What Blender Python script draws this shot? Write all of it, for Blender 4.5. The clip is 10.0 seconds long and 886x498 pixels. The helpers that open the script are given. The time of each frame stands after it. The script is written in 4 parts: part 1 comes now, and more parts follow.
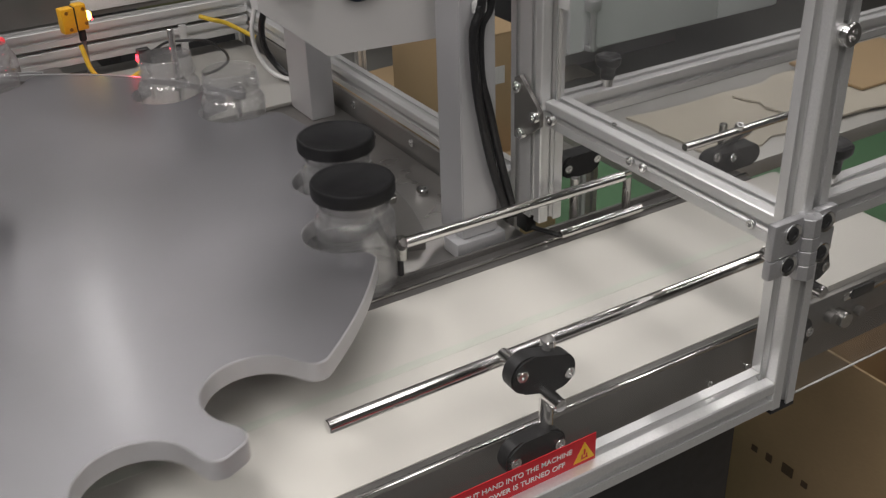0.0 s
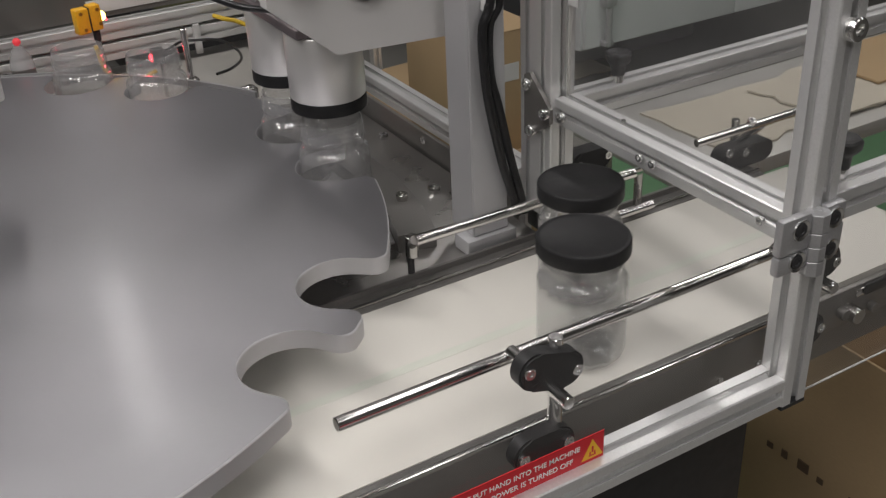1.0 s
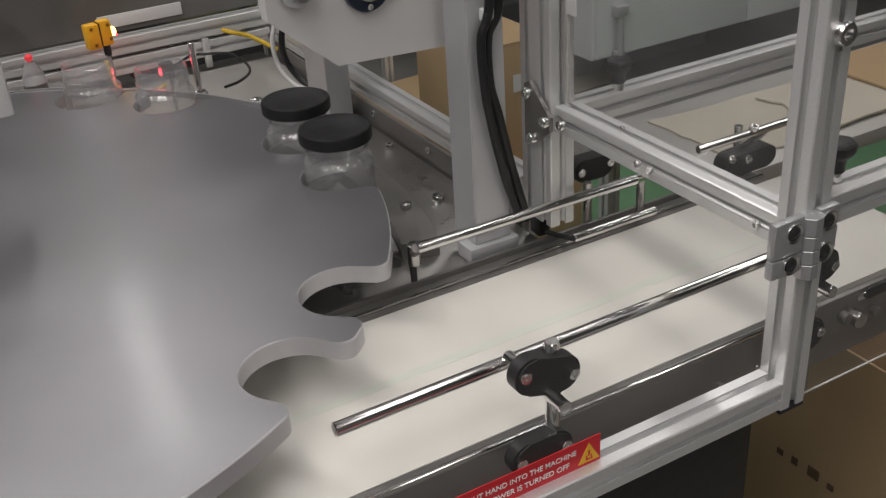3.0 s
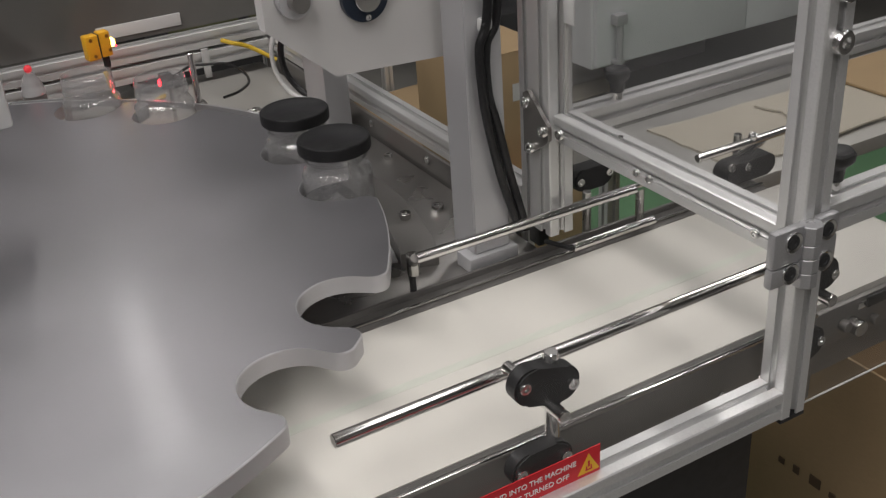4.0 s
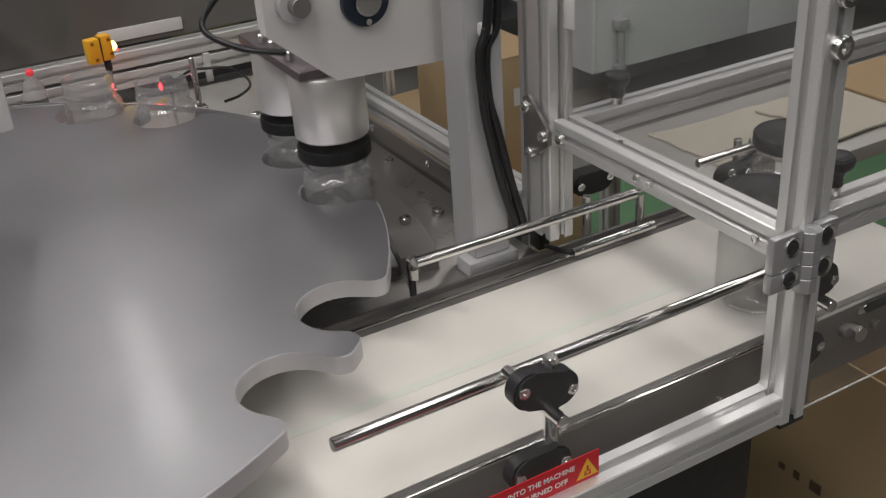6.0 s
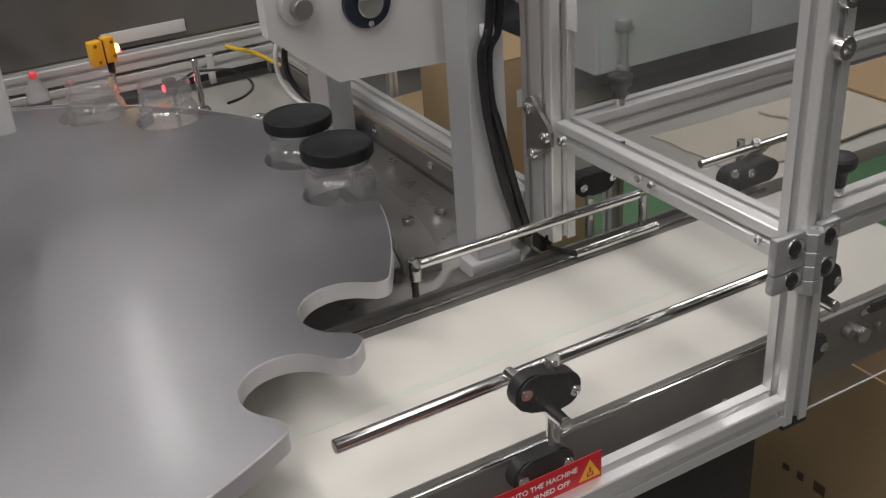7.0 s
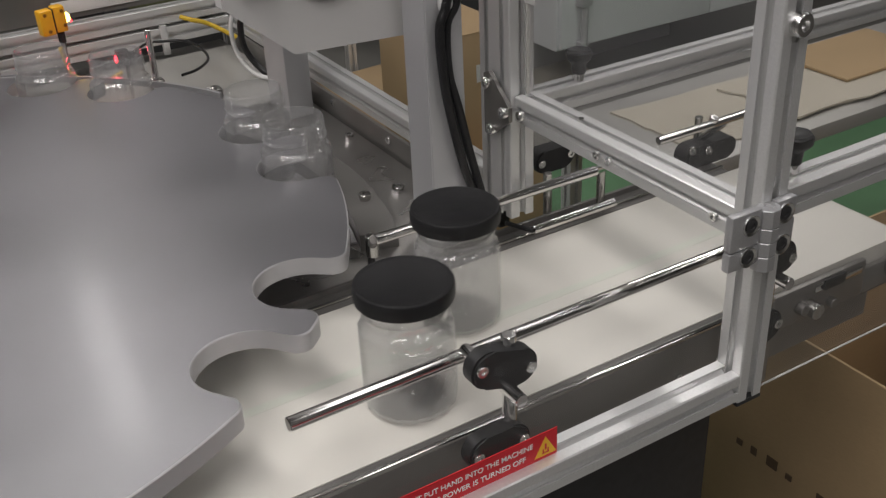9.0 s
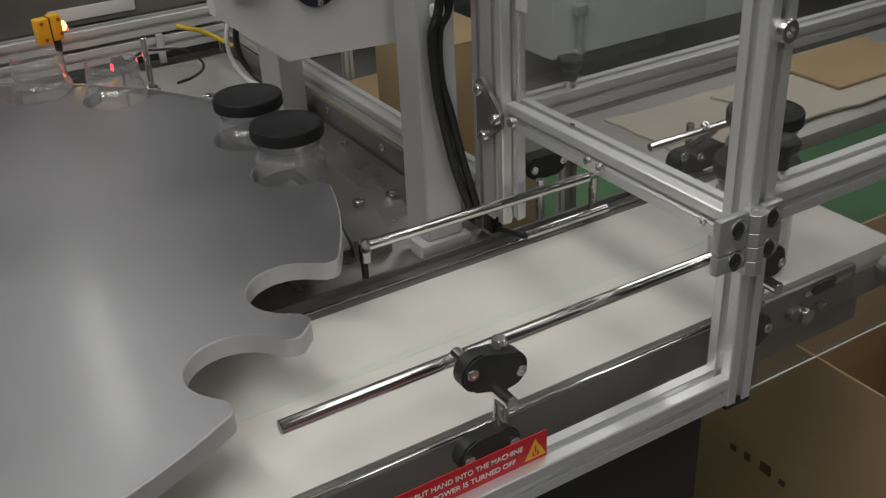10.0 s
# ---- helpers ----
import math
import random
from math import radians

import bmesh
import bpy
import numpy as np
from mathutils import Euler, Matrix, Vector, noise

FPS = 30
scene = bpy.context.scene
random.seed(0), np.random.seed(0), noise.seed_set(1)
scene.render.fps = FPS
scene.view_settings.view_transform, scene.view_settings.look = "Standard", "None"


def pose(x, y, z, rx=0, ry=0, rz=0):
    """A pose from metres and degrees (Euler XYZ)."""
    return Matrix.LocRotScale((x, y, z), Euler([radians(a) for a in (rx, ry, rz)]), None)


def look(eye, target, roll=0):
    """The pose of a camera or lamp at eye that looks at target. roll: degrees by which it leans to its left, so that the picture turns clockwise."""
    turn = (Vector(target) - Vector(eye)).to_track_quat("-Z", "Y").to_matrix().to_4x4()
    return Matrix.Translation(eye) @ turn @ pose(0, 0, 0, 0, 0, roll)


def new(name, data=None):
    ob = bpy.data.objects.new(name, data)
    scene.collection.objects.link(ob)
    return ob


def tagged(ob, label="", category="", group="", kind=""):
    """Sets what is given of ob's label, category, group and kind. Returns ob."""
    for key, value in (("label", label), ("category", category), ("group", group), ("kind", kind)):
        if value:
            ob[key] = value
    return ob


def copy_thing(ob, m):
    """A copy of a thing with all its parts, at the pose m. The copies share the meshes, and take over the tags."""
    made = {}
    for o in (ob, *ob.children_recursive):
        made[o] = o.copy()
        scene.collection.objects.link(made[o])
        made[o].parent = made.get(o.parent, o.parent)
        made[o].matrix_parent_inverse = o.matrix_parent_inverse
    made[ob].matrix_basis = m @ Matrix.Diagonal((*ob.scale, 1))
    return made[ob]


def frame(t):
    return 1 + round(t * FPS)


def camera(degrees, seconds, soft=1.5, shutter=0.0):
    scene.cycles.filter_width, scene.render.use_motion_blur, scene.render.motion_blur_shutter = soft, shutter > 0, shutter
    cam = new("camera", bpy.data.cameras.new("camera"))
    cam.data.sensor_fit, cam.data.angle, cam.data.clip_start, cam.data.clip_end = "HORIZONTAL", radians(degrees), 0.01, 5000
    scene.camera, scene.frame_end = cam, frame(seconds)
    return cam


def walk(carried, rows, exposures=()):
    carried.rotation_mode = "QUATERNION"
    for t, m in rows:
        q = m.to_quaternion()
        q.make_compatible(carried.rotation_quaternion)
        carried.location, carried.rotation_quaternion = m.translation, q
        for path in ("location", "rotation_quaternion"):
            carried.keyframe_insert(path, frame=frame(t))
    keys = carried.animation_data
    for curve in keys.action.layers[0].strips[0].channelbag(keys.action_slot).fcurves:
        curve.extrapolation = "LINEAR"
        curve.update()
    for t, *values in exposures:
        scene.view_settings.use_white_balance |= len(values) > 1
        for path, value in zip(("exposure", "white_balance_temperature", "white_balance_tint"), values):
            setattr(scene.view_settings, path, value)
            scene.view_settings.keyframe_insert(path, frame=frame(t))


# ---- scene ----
cam = camera(46.5, 10.0, soft=1.3, shutter=0.25)
PATH = [
    (0, (-0.056, 0.031, 1.506), (0.828, 1.531, 0.522), -1.9),
    (0.5, (-0.049, 0.029, 1.509), (0.815, 1.535, 0.516), -2.5),
    (1, (-0.048, 0.025, 1.508), (0.802, 1.541, 0.519), -2.8),
    (1.5, (-0.04, 0.021, 1.508), (0.795, 1.546, 0.519), -3.2),
    (2, (-0.037, 0.015, 1.505), (0.792, 1.548, 0.524), -3.2),
    (2.5, (-0.038, 0.006, 1.507), (0.786, 1.545, 0.531), -3.6),
    (4, (-0.034, 0.007, 1.508), (0.794, 1.558, 0.556), -4.1),
    (4.5, (-0.034, 0.009, 1.508), (0.796, 1.561, 0.557), -3.8),
    (5, (-0.035, 0.007, 1.509), (0.797, 1.56, 0.562), -3.9),
    (5.5, (-0.034, 0.006, 1.508), (0.797, 1.56, 0.562), -3.9),
    (7, (-0.031, 0.005, 1.508), (0.791, 1.566, 0.566), -4.2),
    (7.25, (-0.030, 0.006, 1.508), (0.791, 1.566, 0.566), -4.2),
    (7.5, (-0.025, 0.011, 1.505), (0.809, 1.561, 0.555), -3.6),
    (8, (-0.025, 0.016, 1.502), (0.852, 1.528, 0.531), -2.5),
    (8.5, (-0.024, 0.016, 1.501), (0.854, 1.519, 0.517), -2.6),
    (9, (-0.024, 0.011, 1.503), (0.851, 1.514, 0.516), -2.8),
    (9.5, (-0.026, 0.003, 1.504), (0.847, 1.508, 0.519), -2.8),
    (10, (-0.023, 0.0, 1.503), (0.86, 1.509, 0.531), -2.8),
]
walk(cam, [(t, look(eye, target, roll)) for t, eye, target, roll in PATH],
     exposures=[(0, -0.07, 6450, 10), (9.8, -0.07, 6450, 10), (10.0, -0.42, 6400, 5)])

# ---- light ----
world = bpy.data.worlds.new("hall_air")
scene.world = world
world.use_nodes = True
world.node_tree.nodes["Background"].inputs[0].default_value = (0.9, 0.95, 1.0, 1)
world.node_tree.nodes["Background"].inputs[1].default_value = 0.12


def area(name, at, size, power, colour=(1, 0.955, 0.93), turn=0):
    d = bpy.data.lights.new(name, "AREA")
    d.shape, d.size, d.size_y, d.energy, d.color = "RECTANGLE", size[0], size[1], power, colour
    ob = new(name, d)
    ob.location, ob.rotation_euler = at, (0, 0, radians(turn))
    return ob


# rows of ceiling strip lights: plan place, length along y, power, width
TUBES = [(0.58, 4.02, 1.3, 6.0, 0.16), (-0.95, 1.9, 1.2, 21, 0.30), (0.35, 3.12, 0.45, 11, 2.4), (2.5, 1.9, 2.0, 17, 0.22), (-0.35, 0.40, 2.2, 26, 0.35), (1.05, 0.40, 2.2, 8, 0.35), (-1.6, -0.6, 2.0, 36, 0.22), (2.9, 0.0, 2.4, 9, 0.22), (0.7, -2.4, 1.6, 24, 0.22)]
for lx, ly, ln, power, wide in TUBES:
    area("tube_light", (lx, ly, 3.02), (wide, ln), power, turn=-7.2 if ly > 4 else 0)


# ---- materials ----
def material(name, colour, rough=0.5, metal=0.0, grain=0.0, grain_scale=60.0, bump=0.0, stretch=(1, 1, 1), spec=0.5, stain=0.0, stain_scale=6.0,
             transmission=0.0, ior=1.45, coat=0.0, aniso=0.0, island=0.0):
    m = bpy.data.materials.new(name)
    m.use_nodes = True
    nt = m.node_tree
    b = nt.nodes["Principled BSDF"]
    b.inputs["Base Color"].default_value = (*colour, 1)
    b.inputs["Roughness"].default_value = rough
    b.inputs["Metallic"].default_value = metal
    b.inputs["Specular IOR Level"].default_value = spec
    b.inputs["Transmission Weight"].default_value = transmission
    b.inputs["IOR"].default_value = ior
    b.inputs["Coat Weight"].default_value = coat
    b.inputs["Anisotropic"].default_value = aniso
    if grain or stain or bump:
        co = nt.nodes.new("ShaderNodeTexCoord")
        mp = nt.nodes.new("ShaderNodeMapping")
        mp.inputs["Scale"].default_value = stretch
        nt.links.new(co.outputs["Object"], mp.inputs["Vector"])
        fine = nt.nodes.new("ShaderNodeTexNoise")
        fine.inputs["Scale"].default_value = grain_scale
        fine.inputs["Detail"].default_value = 4
        nt.links.new(mp.outputs[0], fine.inputs["Vector"])
        broad = nt.nodes.new("ShaderNodeTexNoise")
        broad.inputs["Scale"].default_value = stain_scale
        broad.inputs["Detail"].default_value = 5
        nt.links.new(co.outputs["Object"], broad.inputs["Vector"])

        def ramp(src, amount, base):
            r = nt.nodes.new("ShaderNodeMapRange")
            r.inputs["From Min"].default_value, r.inputs["From Max"].default_value = 0.25, 0.75
            r.inputs["To Min"].default_value, r.inputs["To Max"].default_value = base - amount, base + amount
            nt.links.new(src.outputs["Fac"], r.inputs["Value"])
            return r
        a, c = ramp(fine, grain, 1), ramp(broad, stain, 1)
        mul = nt.nodes.new("ShaderNodeMath")
        mul.operation = "MULTIPLY"
        nt.links.new(a.outputs[0], mul.inputs[0])
        nt.links.new(c.outputs[0], mul.inputs[1])
        hsv = nt.nodes.new("ShaderNodeHueSaturation")
        hsv.inputs["Color"].default_value = (*colour, 1)
        nt.links.new(mul.outputs[0], hsv.inputs["Value"])
        nt.links.new(hsv.outputs[0], b.inputs["Base Color"])
        rr = ramp(broad, rough * (0.12 + stain * 0.6), rough)
        nt.links.new(rr.outputs[0], b.inputs["Roughness"])
        if bump:
            bp = nt.nodes.new("ShaderNodeBump")
            bp.inputs["Strength"].default_value = bump
            bp.inputs["Distance"].default_value = 0.001
            nt.links.new(fine.outputs["Fac"], bp.inputs["Height"])
            nt.links.new(bp.outputs[0], b.inputs["Normal"])
    return m


def glow(name, colour, strength):
    m = material(name, colour, 0.4)
    b = m.node_tree.nodes["Principled BSDF"]
    b.inputs["Emission Color"].default_value = (*colour, 1)
    b.inputs["Emission Strength"].default_value = strength
    return m


WHEEL = material("bead_blasted_aluminium", (0.325, 0.32, 0.335), 0.35, 0.78, 0.05, 260, 0.05, stain=0.22, stain_scale=3.5, coat=0.25)
WHEEL.node_tree.nodes["Principled BSDF"].inputs["Coat Roughness"].default_value = 0.12
# edge walls of the wheel: the light they catch is put into a paler colour
RIMM = material("milled_aluminium_edge", (0.52, 0.515, 0.525), 0.45, 0.35, 0.05, 300, 0.04, stretch=(1, 1, 8), stain=0.08)
ALU = material("anodised_aluminium", (0.74, 0.74, 0.735), 0.38, 0.62, 0.05, 400, 0.03, stain=0.05)
CHROME = material("polished_steel_rod", (0.80, 0.79, 0.78), 0.10, 1.0, 0.03, 300, 0.0, stain=0.08, stain_scale=20)
STEEL = material("dark_stainless_plate", (0.23, 0.22, 0.21), 0.38, 0.6, 0.06, 300, 0.03, stain=0.15, stain_scale=9)
STEELRAIL = material("brushed_stainless_rail", (0.55, 0.54, 0.52), 0.25, 1.0, 0.06, 200, 0.03, stretch=(1, 12, 12), stain=0.08)
DECK = material("brushed_deck_steel", (0.34, 0.33, 0.315), 0.30, 0.85, 0.06, 300, 0.03, stretch=(1, 10, 1), stain=0.18, stain_scale=7)
BELT = material("white_belt", (0.70, 0.68, 0.625), 0.38, 0.0, 0.02, 700, 0.04, stain=0.05, stain_scale=9, spec=0.5)
BLACKP = material("black_moulded_plastic", (0.018, 0.018, 0.019), 0.45, 0.0, 0.1, 400, 0.05, stain=0.1)
LIDM = material("matt_black_lid", (0.008, 0.008, 0.009), 0.5, 0.0, 0.12, 500, 0.06, stain=0.12, stain_scale=30)
RUBBER = material("black_hose", (0.012, 0.012, 0.013), 0.35, 0, 0.1, 300, 0.03)
PAINT = material("grey_painted_plate", (0.55, 0.54, 0.53), 0.5, 0.0, 0.03, 350, 0.06, stain=0.04, stain_scale=5)
CASTG = material("milled_grey_column", (0.50, 0.50, 0.51), 0.45, 0.3, 0.04, 300, 0.05, stain=0.05)


def clear(name, tint, ior, rough=0.03, veil=0.0):
    """Thin clear plastic: lets light straight through, with gloss by angle."""
    m = bpy.data.materials.new(name)
    m.use_nodes = True
    nt = m.node_tree
    nt.nodes.clear()
    out = nt.nodes.new("ShaderNodeOutputMaterial")
    tr = nt.nodes.new("ShaderNodeBsdfTransparent")
    tr.inputs[0].default_value = (*tint, 1)
    gl = nt.nodes.new("ShaderNodeBsdfGlossy")
    gl.inputs["Roughness"].default_value = rough
    lw = nt.nodes.new("ShaderNodeLayerWeight")
    lw.inputs["Blend"].default_value = 0.5
    pw = nt.nodes.new("ShaderNodeMath")
    pw.operation = "POWER"
    pw.inputs[1].default_value = 3.4
    nt.links.new(lw.outputs["Facing"], pw.inputs[0])
    fr = nt.nodes.new("ShaderNodeMapRange")
    fr.inputs["To Min"].default_value = ((ior - 1) / (ior + 1)) ** 2
    fr.inputs["To Max"].default_value = 0.85
    nt.links.new(pw.outputs[0], fr.inputs["Value"])
    mix = nt.nodes.new("ShaderNodeMixShader")
    nt.links.new(fr.outputs[0], mix.inputs[0])
    nt.links.new(tr.outputs[0], mix.inputs[1])
    nt.links.new(gl.outputs[0], mix.inputs[2])
    last = mix
    if veil:
        df = nt.nodes.new("ShaderNodeBsdfDiffuse")
        df.inputs[0].default_value = (0.8, 0.8, 0.8, 1)
        m2 = nt.nodes.new("ShaderNodeMixShader")
        m2.inputs[0].default_value = veil
        nt.links.new(mix.outputs[0], m2.inputs[1])
        nt.links.new(df.outputs[0], m2.inputs[2])
        last = m2
    nt.links.new(last.outputs[0], out.inputs[0])
    return m


PET = clear("clear_pet", (0.985, 0.985, 0.985), 1.9, 0.012, 0.085)
NECK = clear("clear_pet_neck", (0.97, 0.97, 0.97), 1.9, 0.03, 0.10)
PANE = clear("clear_acrylic", (0.985, 0.985, 0.985), 1.12, 0.02)
# veil puts the washed-out haze over this panel into its colour
PANE3 = clear("hazy_acrylic", (0.96, 0.96, 0.96), 1.3, 0.04, 0.022)
PANE2 = clear("cloudy_plastic", (0.8, 0.8, 0.8), 1.4, 0.2, 0.25)
RED = material("red_sticker", (0.62, 0.02, 0.03), 0.35, 0, 0.03, 200)
WHITE = material("white_print", (0.85, 0.85, 0.83), 0.5)
YELLOWP = material("yellow_print", (0.85, 0.5, 0.03), 0.5)
SENSORY = material("yellow_plastic", (0.80, 0.42, 0.02), 0.4, 0, 0.05, 200, 0.02, stain=0.06)
CARD = material("cardboard", (0.40, 0.285, 0.16), 0.85, 0, 0.06, 120, 0.1, stretch=(1, 1, 8), stain=0.1)
GREEN = material("green_floor_paint", (0.13, 0.27, 0.14), 0.4, 0, 0.08, 40, 0.03, stain=0.18, stain_scale=3)
WALLM = material("grey_wall", (0.24, 0.235, 0.22), 0.8, 0, 0.04, 60, 0.05, stain=0.1, stain_scale=1.5)
CABINET = material("pale_cabinet_paint", (0.80, 0.82, 0.835), 0.45, 0, 0.02, 300, 0.03, stain=0.04)
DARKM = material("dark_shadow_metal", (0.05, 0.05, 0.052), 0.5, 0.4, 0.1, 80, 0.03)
TABLETOP = material("table_stainless", (0.50, 0.49, 0.46), 0.5, 0.6, 0.05, 300, 0.03, stain=0.1)
CHROMESCR = material("bright_screw", (0.75, 0.75, 0.74), 0.2, 1.0)
CONCRETE = material("concrete_floor", (0.20, 0.195, 0.18), 0.6, 0, 0.1, 40, 0.06, stain=0.2, stain_scale=2)
CEILM = material("dim_ceiling", (0.36, 0.355, 0.35), 0.8, 0, 0.03, 30, 0.03, stain=0.06, stain_scale=1)
SMOKED = material("smoked_panel", (0.115, 0.112, 0.104), 0.5, 0, 0.05, 30, 0.0, stain=0.3, stain_scale=4)
WHITEP = material("pale_grey_plastic", (0.62, 0.62, 0.61), 0.45, 0, 0.03, 200, 0.03, stain=0.05)
EDGE = material("acrylic_edge", (0.5, 0.49, 0.46), 0.3, 0, 0.03, 200)
SLIDE = material("pale_slide_plate", (0.80, 0.79, 0.79), 0.45, 0.1, 0.05, 200, 0.03, stain=0.08)
SEAM = material("belt_mark", (0.655, 0.675, 0.600), 0.42, 0, 0.06, 100, stain=0.06)
HINGE = material("cast_zinc", (0.50, 0.50, 0.51), 0.4, 0.7, 0.06, 500, 0.08, stain=0.06)
NAVY = material("dark_blue_anodised", (0.02, 0.028, 0.045), 0.35, 0.3, 0.05, 200)
CHUCK = material("turned_aluminium", (0.80, 0.79, 0.77), 0.38, 0.75, 0.04, 200, 0.03, stretch=(1, 1, 20), stain=0.04)
BRACKET = material("purple_grey_bracket", (0.14, 0.12, 0.125), 0.4, 0.4, 0.06, 200, stain=0.1)
YELLOWC = material("yellow_cable_sheath", (0.62, 0.42, 0.03), 0.5, 0, 0.05, 100)
BROWN = material("shaded_recess_brown", (0.25, 0.11, 0.01), 0.5)
DARKINK = material("dark_print", (0.10, 0.065, 0.04), 0.7)
PALECARD = material("pale_cardboard", (0.50, 0.46, 0.38), 0.85, 0, 0.06, 100, 0.08, stain=0.14, stain_scale=5)
GREENC = material("dull_green_plastic", (0.10, 0.105, 0.05), 0.5, 0, 0.06, 80, 0.03, stain=0.12)
REDSOFT = glow("dim_red_lamp", (0.6, 0.04, 0.05), 0.6)
REDGLOW = glow("red_lamp", (1.0, 0.03, 0.05), 6)
AMBERGLOW = glow("amber_lamp", (1.0, 0.75, 0.15), 7)


# ---- mesh tools ----
def obj(name, bm, mat, parent=None, smooth=0.7):
    me = bpy.data.meshes.new(name)
    bmesh.ops.recalc_face_normals(bm, faces=bm.faces[:])
    bm.to_mesh(me)
    bm.free()
    me.materials.append(mat)
    if smooth:
        for p in me.polygons:
            p.use_smooth = True
        me.set_sharp_from_angle(angle=smooth)
    ob = new(name, me)
    ob.parent = parent
    return ob


def part(name, bm, mat, parent, label="", smooth=0.7):
    ob = obj(name, bm, mat, parent, smooth)
    return tagged(ob, label)


def empty(name, at=(0, 0, 0), label="", category="", group=""):
    ob = new(name)
    ob.location = at
    return tagged(ob, label, category, group)


def box(x0, x1, y0, y1, z0, z1, bevel=0.0, bm=None):
    own = bmesh.new()
    bmesh.ops.create_cube(own, size=1)
    for v in own.verts:
        v.co = Vector(((x0 + x1) / 2 + v.co.x * (x1 - x0), (y0 + y1) / 2 + v.co.y * (y1 - y0), (z0 + z1) / 2 + v.co.z * (z1 - z0)))
    if bevel:
        bmesh.ops.bevel(own, geom=own.edges[:], offset=bevel, segments=2, affect="EDGES", profile=0.5)
    return join(own, bm)


def join(own, bm):
    if bm is None:
        return own
    me = bpy.data.meshes.new("join")
    own.to_mesh(me)
    own.free()
    bm.from_mesh(me)
    bpy.data.meshes.remove(me)
    return bm


def rod(p0, p1, r, bm=None, seg=20, chamfer=0.0008, r1=None):
    p0, p1 = Vector(p0), Vector(p1)
    axis = p1 - p0
    own = bmesh.new()
    n = axis.length
    r1 = r if r1 is None else r1
    prof = [(0, 0), (r - chamfer, 0), (r, chamfer), (r1, n - chamfer), (r1 - chamfer, n), (0, n)]
    lathe(prof, seg, own)
    own.transform(Matrix.Translation(p0) @ axis.to_track_quat("Z", "Y").to_matrix().to_4x4())
    return join(own, bm)


def lathe(prof, seg=32, bm=None):
    """A solid of revolution about z from a profile of (radius, height); radii of 0 become poles."""
    bm = bm if bm is not None else bmesh.new()
    rings = []
    for r, z in prof:
        if r <= 1e-6:
            rings.append([bm.verts.new((0, 0, z))])
        else:
            rings.append([bm.verts.new((r * math.cos(2 * math.pi * i / seg), r * math.sin(2 * math.pi * i / seg), z)) for i in range(seg)])
    for a, b in zip(rings, rings[1:]):
        for i in range(seg):
            j = (i + 1) % seg
            q = [a[i % len(a)], a[j % len(a)], b[j % len(b)], b[i % len(b)]]
            q = list(dict.fromkeys(q))
            if len(q) > 2:
                bm.faces.new(q)
    return bm


def prism(outline, z0, z1, bm=None, bevel=0.0):
    own = bmesh.new()
    lo = [own.verts.new((x, y, z0)) for x, y in outline]
    hi = [own.verts.new((x, y, z1)) for x, y in outline]
    top = own.faces.new(hi)
    own.faces.new(lo[::-1])
    n = len(lo)
    for i in range(n):
        own.faces.new((lo[i], lo[(i + 1) % n], hi[(i + 1) % n], hi[i]))
    if bevel:
        bmesh.ops.bevel(own, geom=list(top.edges), offset=bevel, segments=2, affect="EDGES")
    return join(own, bm)


def tube(points, r, bm=None, seg=12):
    """A round hose along smooth points."""
    pts = []
    p = [Vector(q) for q in points]
    p = [p[0] * 2 - p[1]] + p + [p[-1] * 2 - p[-2]]
    for i in range(1, len(p) - 2):
        for k in range(8):
            t = k / 8
            a, b, c, d = p[i - 1:i + 3]
            pts.append(0.5 * ((2 * b) + (c - a) * t + (2 * a - 5 * b + 4 * c - d) * t * t + (3 * b - a - 3 * c + d) * t ** 3))
    pts.append(p[-2])
    own = bmesh.new()
    rings, up = [], Vector((0.3, 0.2, 0.93))
    for i, q in enumerate(pts):
        d = (pts[min(i + 1, len(pts) - 1)] - pts[max(i - 1, 0)]).normalized()
        u = d.cross(up).normalized()
        v = d.cross(u).normalized()
        rings.append([own.verts.new(q + r * (math.cos(a) * u + math.sin(a) * v)) for a in [2 * math.pi * k / seg for k in range(seg)]])
    for a, b in zip(rings, rings[1:]):
        for k in range(seg):
            own.faces.new((a[k], a[(k + 1) % seg], b[(k + 1) % seg], b[k]))
    own.faces.new(rings[0][::-1])
    own.faces.new(rings[-1])
    return join(own, bm)


def slot_profile(w=0.03, h=0.03):
    """Outline of a T-slot profile, w by h, a slot every 30 mm of its sides."""
    pts = []

    def side(length, turn, off):
        n = max(1, round(length / 0.03))
        s = []
        for k in range(n):
            c = -length / 2 + (k + 0.5) * length / n
            s += [(c - 0.0042, 0), (c - 0.0042, -0.002), (c - 0.008, -0.002), (c - 0.008, -0.005), (c - 0.004, -0.0085), (c + 0.004, -0.0085),
                  (c + 0.008, -0.005), (c + 0.008, -0.002), (c + 0.0042, -0.002), (c + 0.0042, 0)]
        s = [(-length / 2 + 0.0012, 0)] + s + [(length / 2 - 0.0012, 0)]
        ca, sa = math.cos(turn), math.sin(turn)
        for x, y in s:
            y += off
            pts.append((x * ca - y * sa, x * sa + y * ca))
    side(w, 0, h / 2)
    side(h, -math.pi / 2, w / 2)
    side(w, math.pi, h / 2)
    side(h, math.pi / 2, w / 2)
    return pts


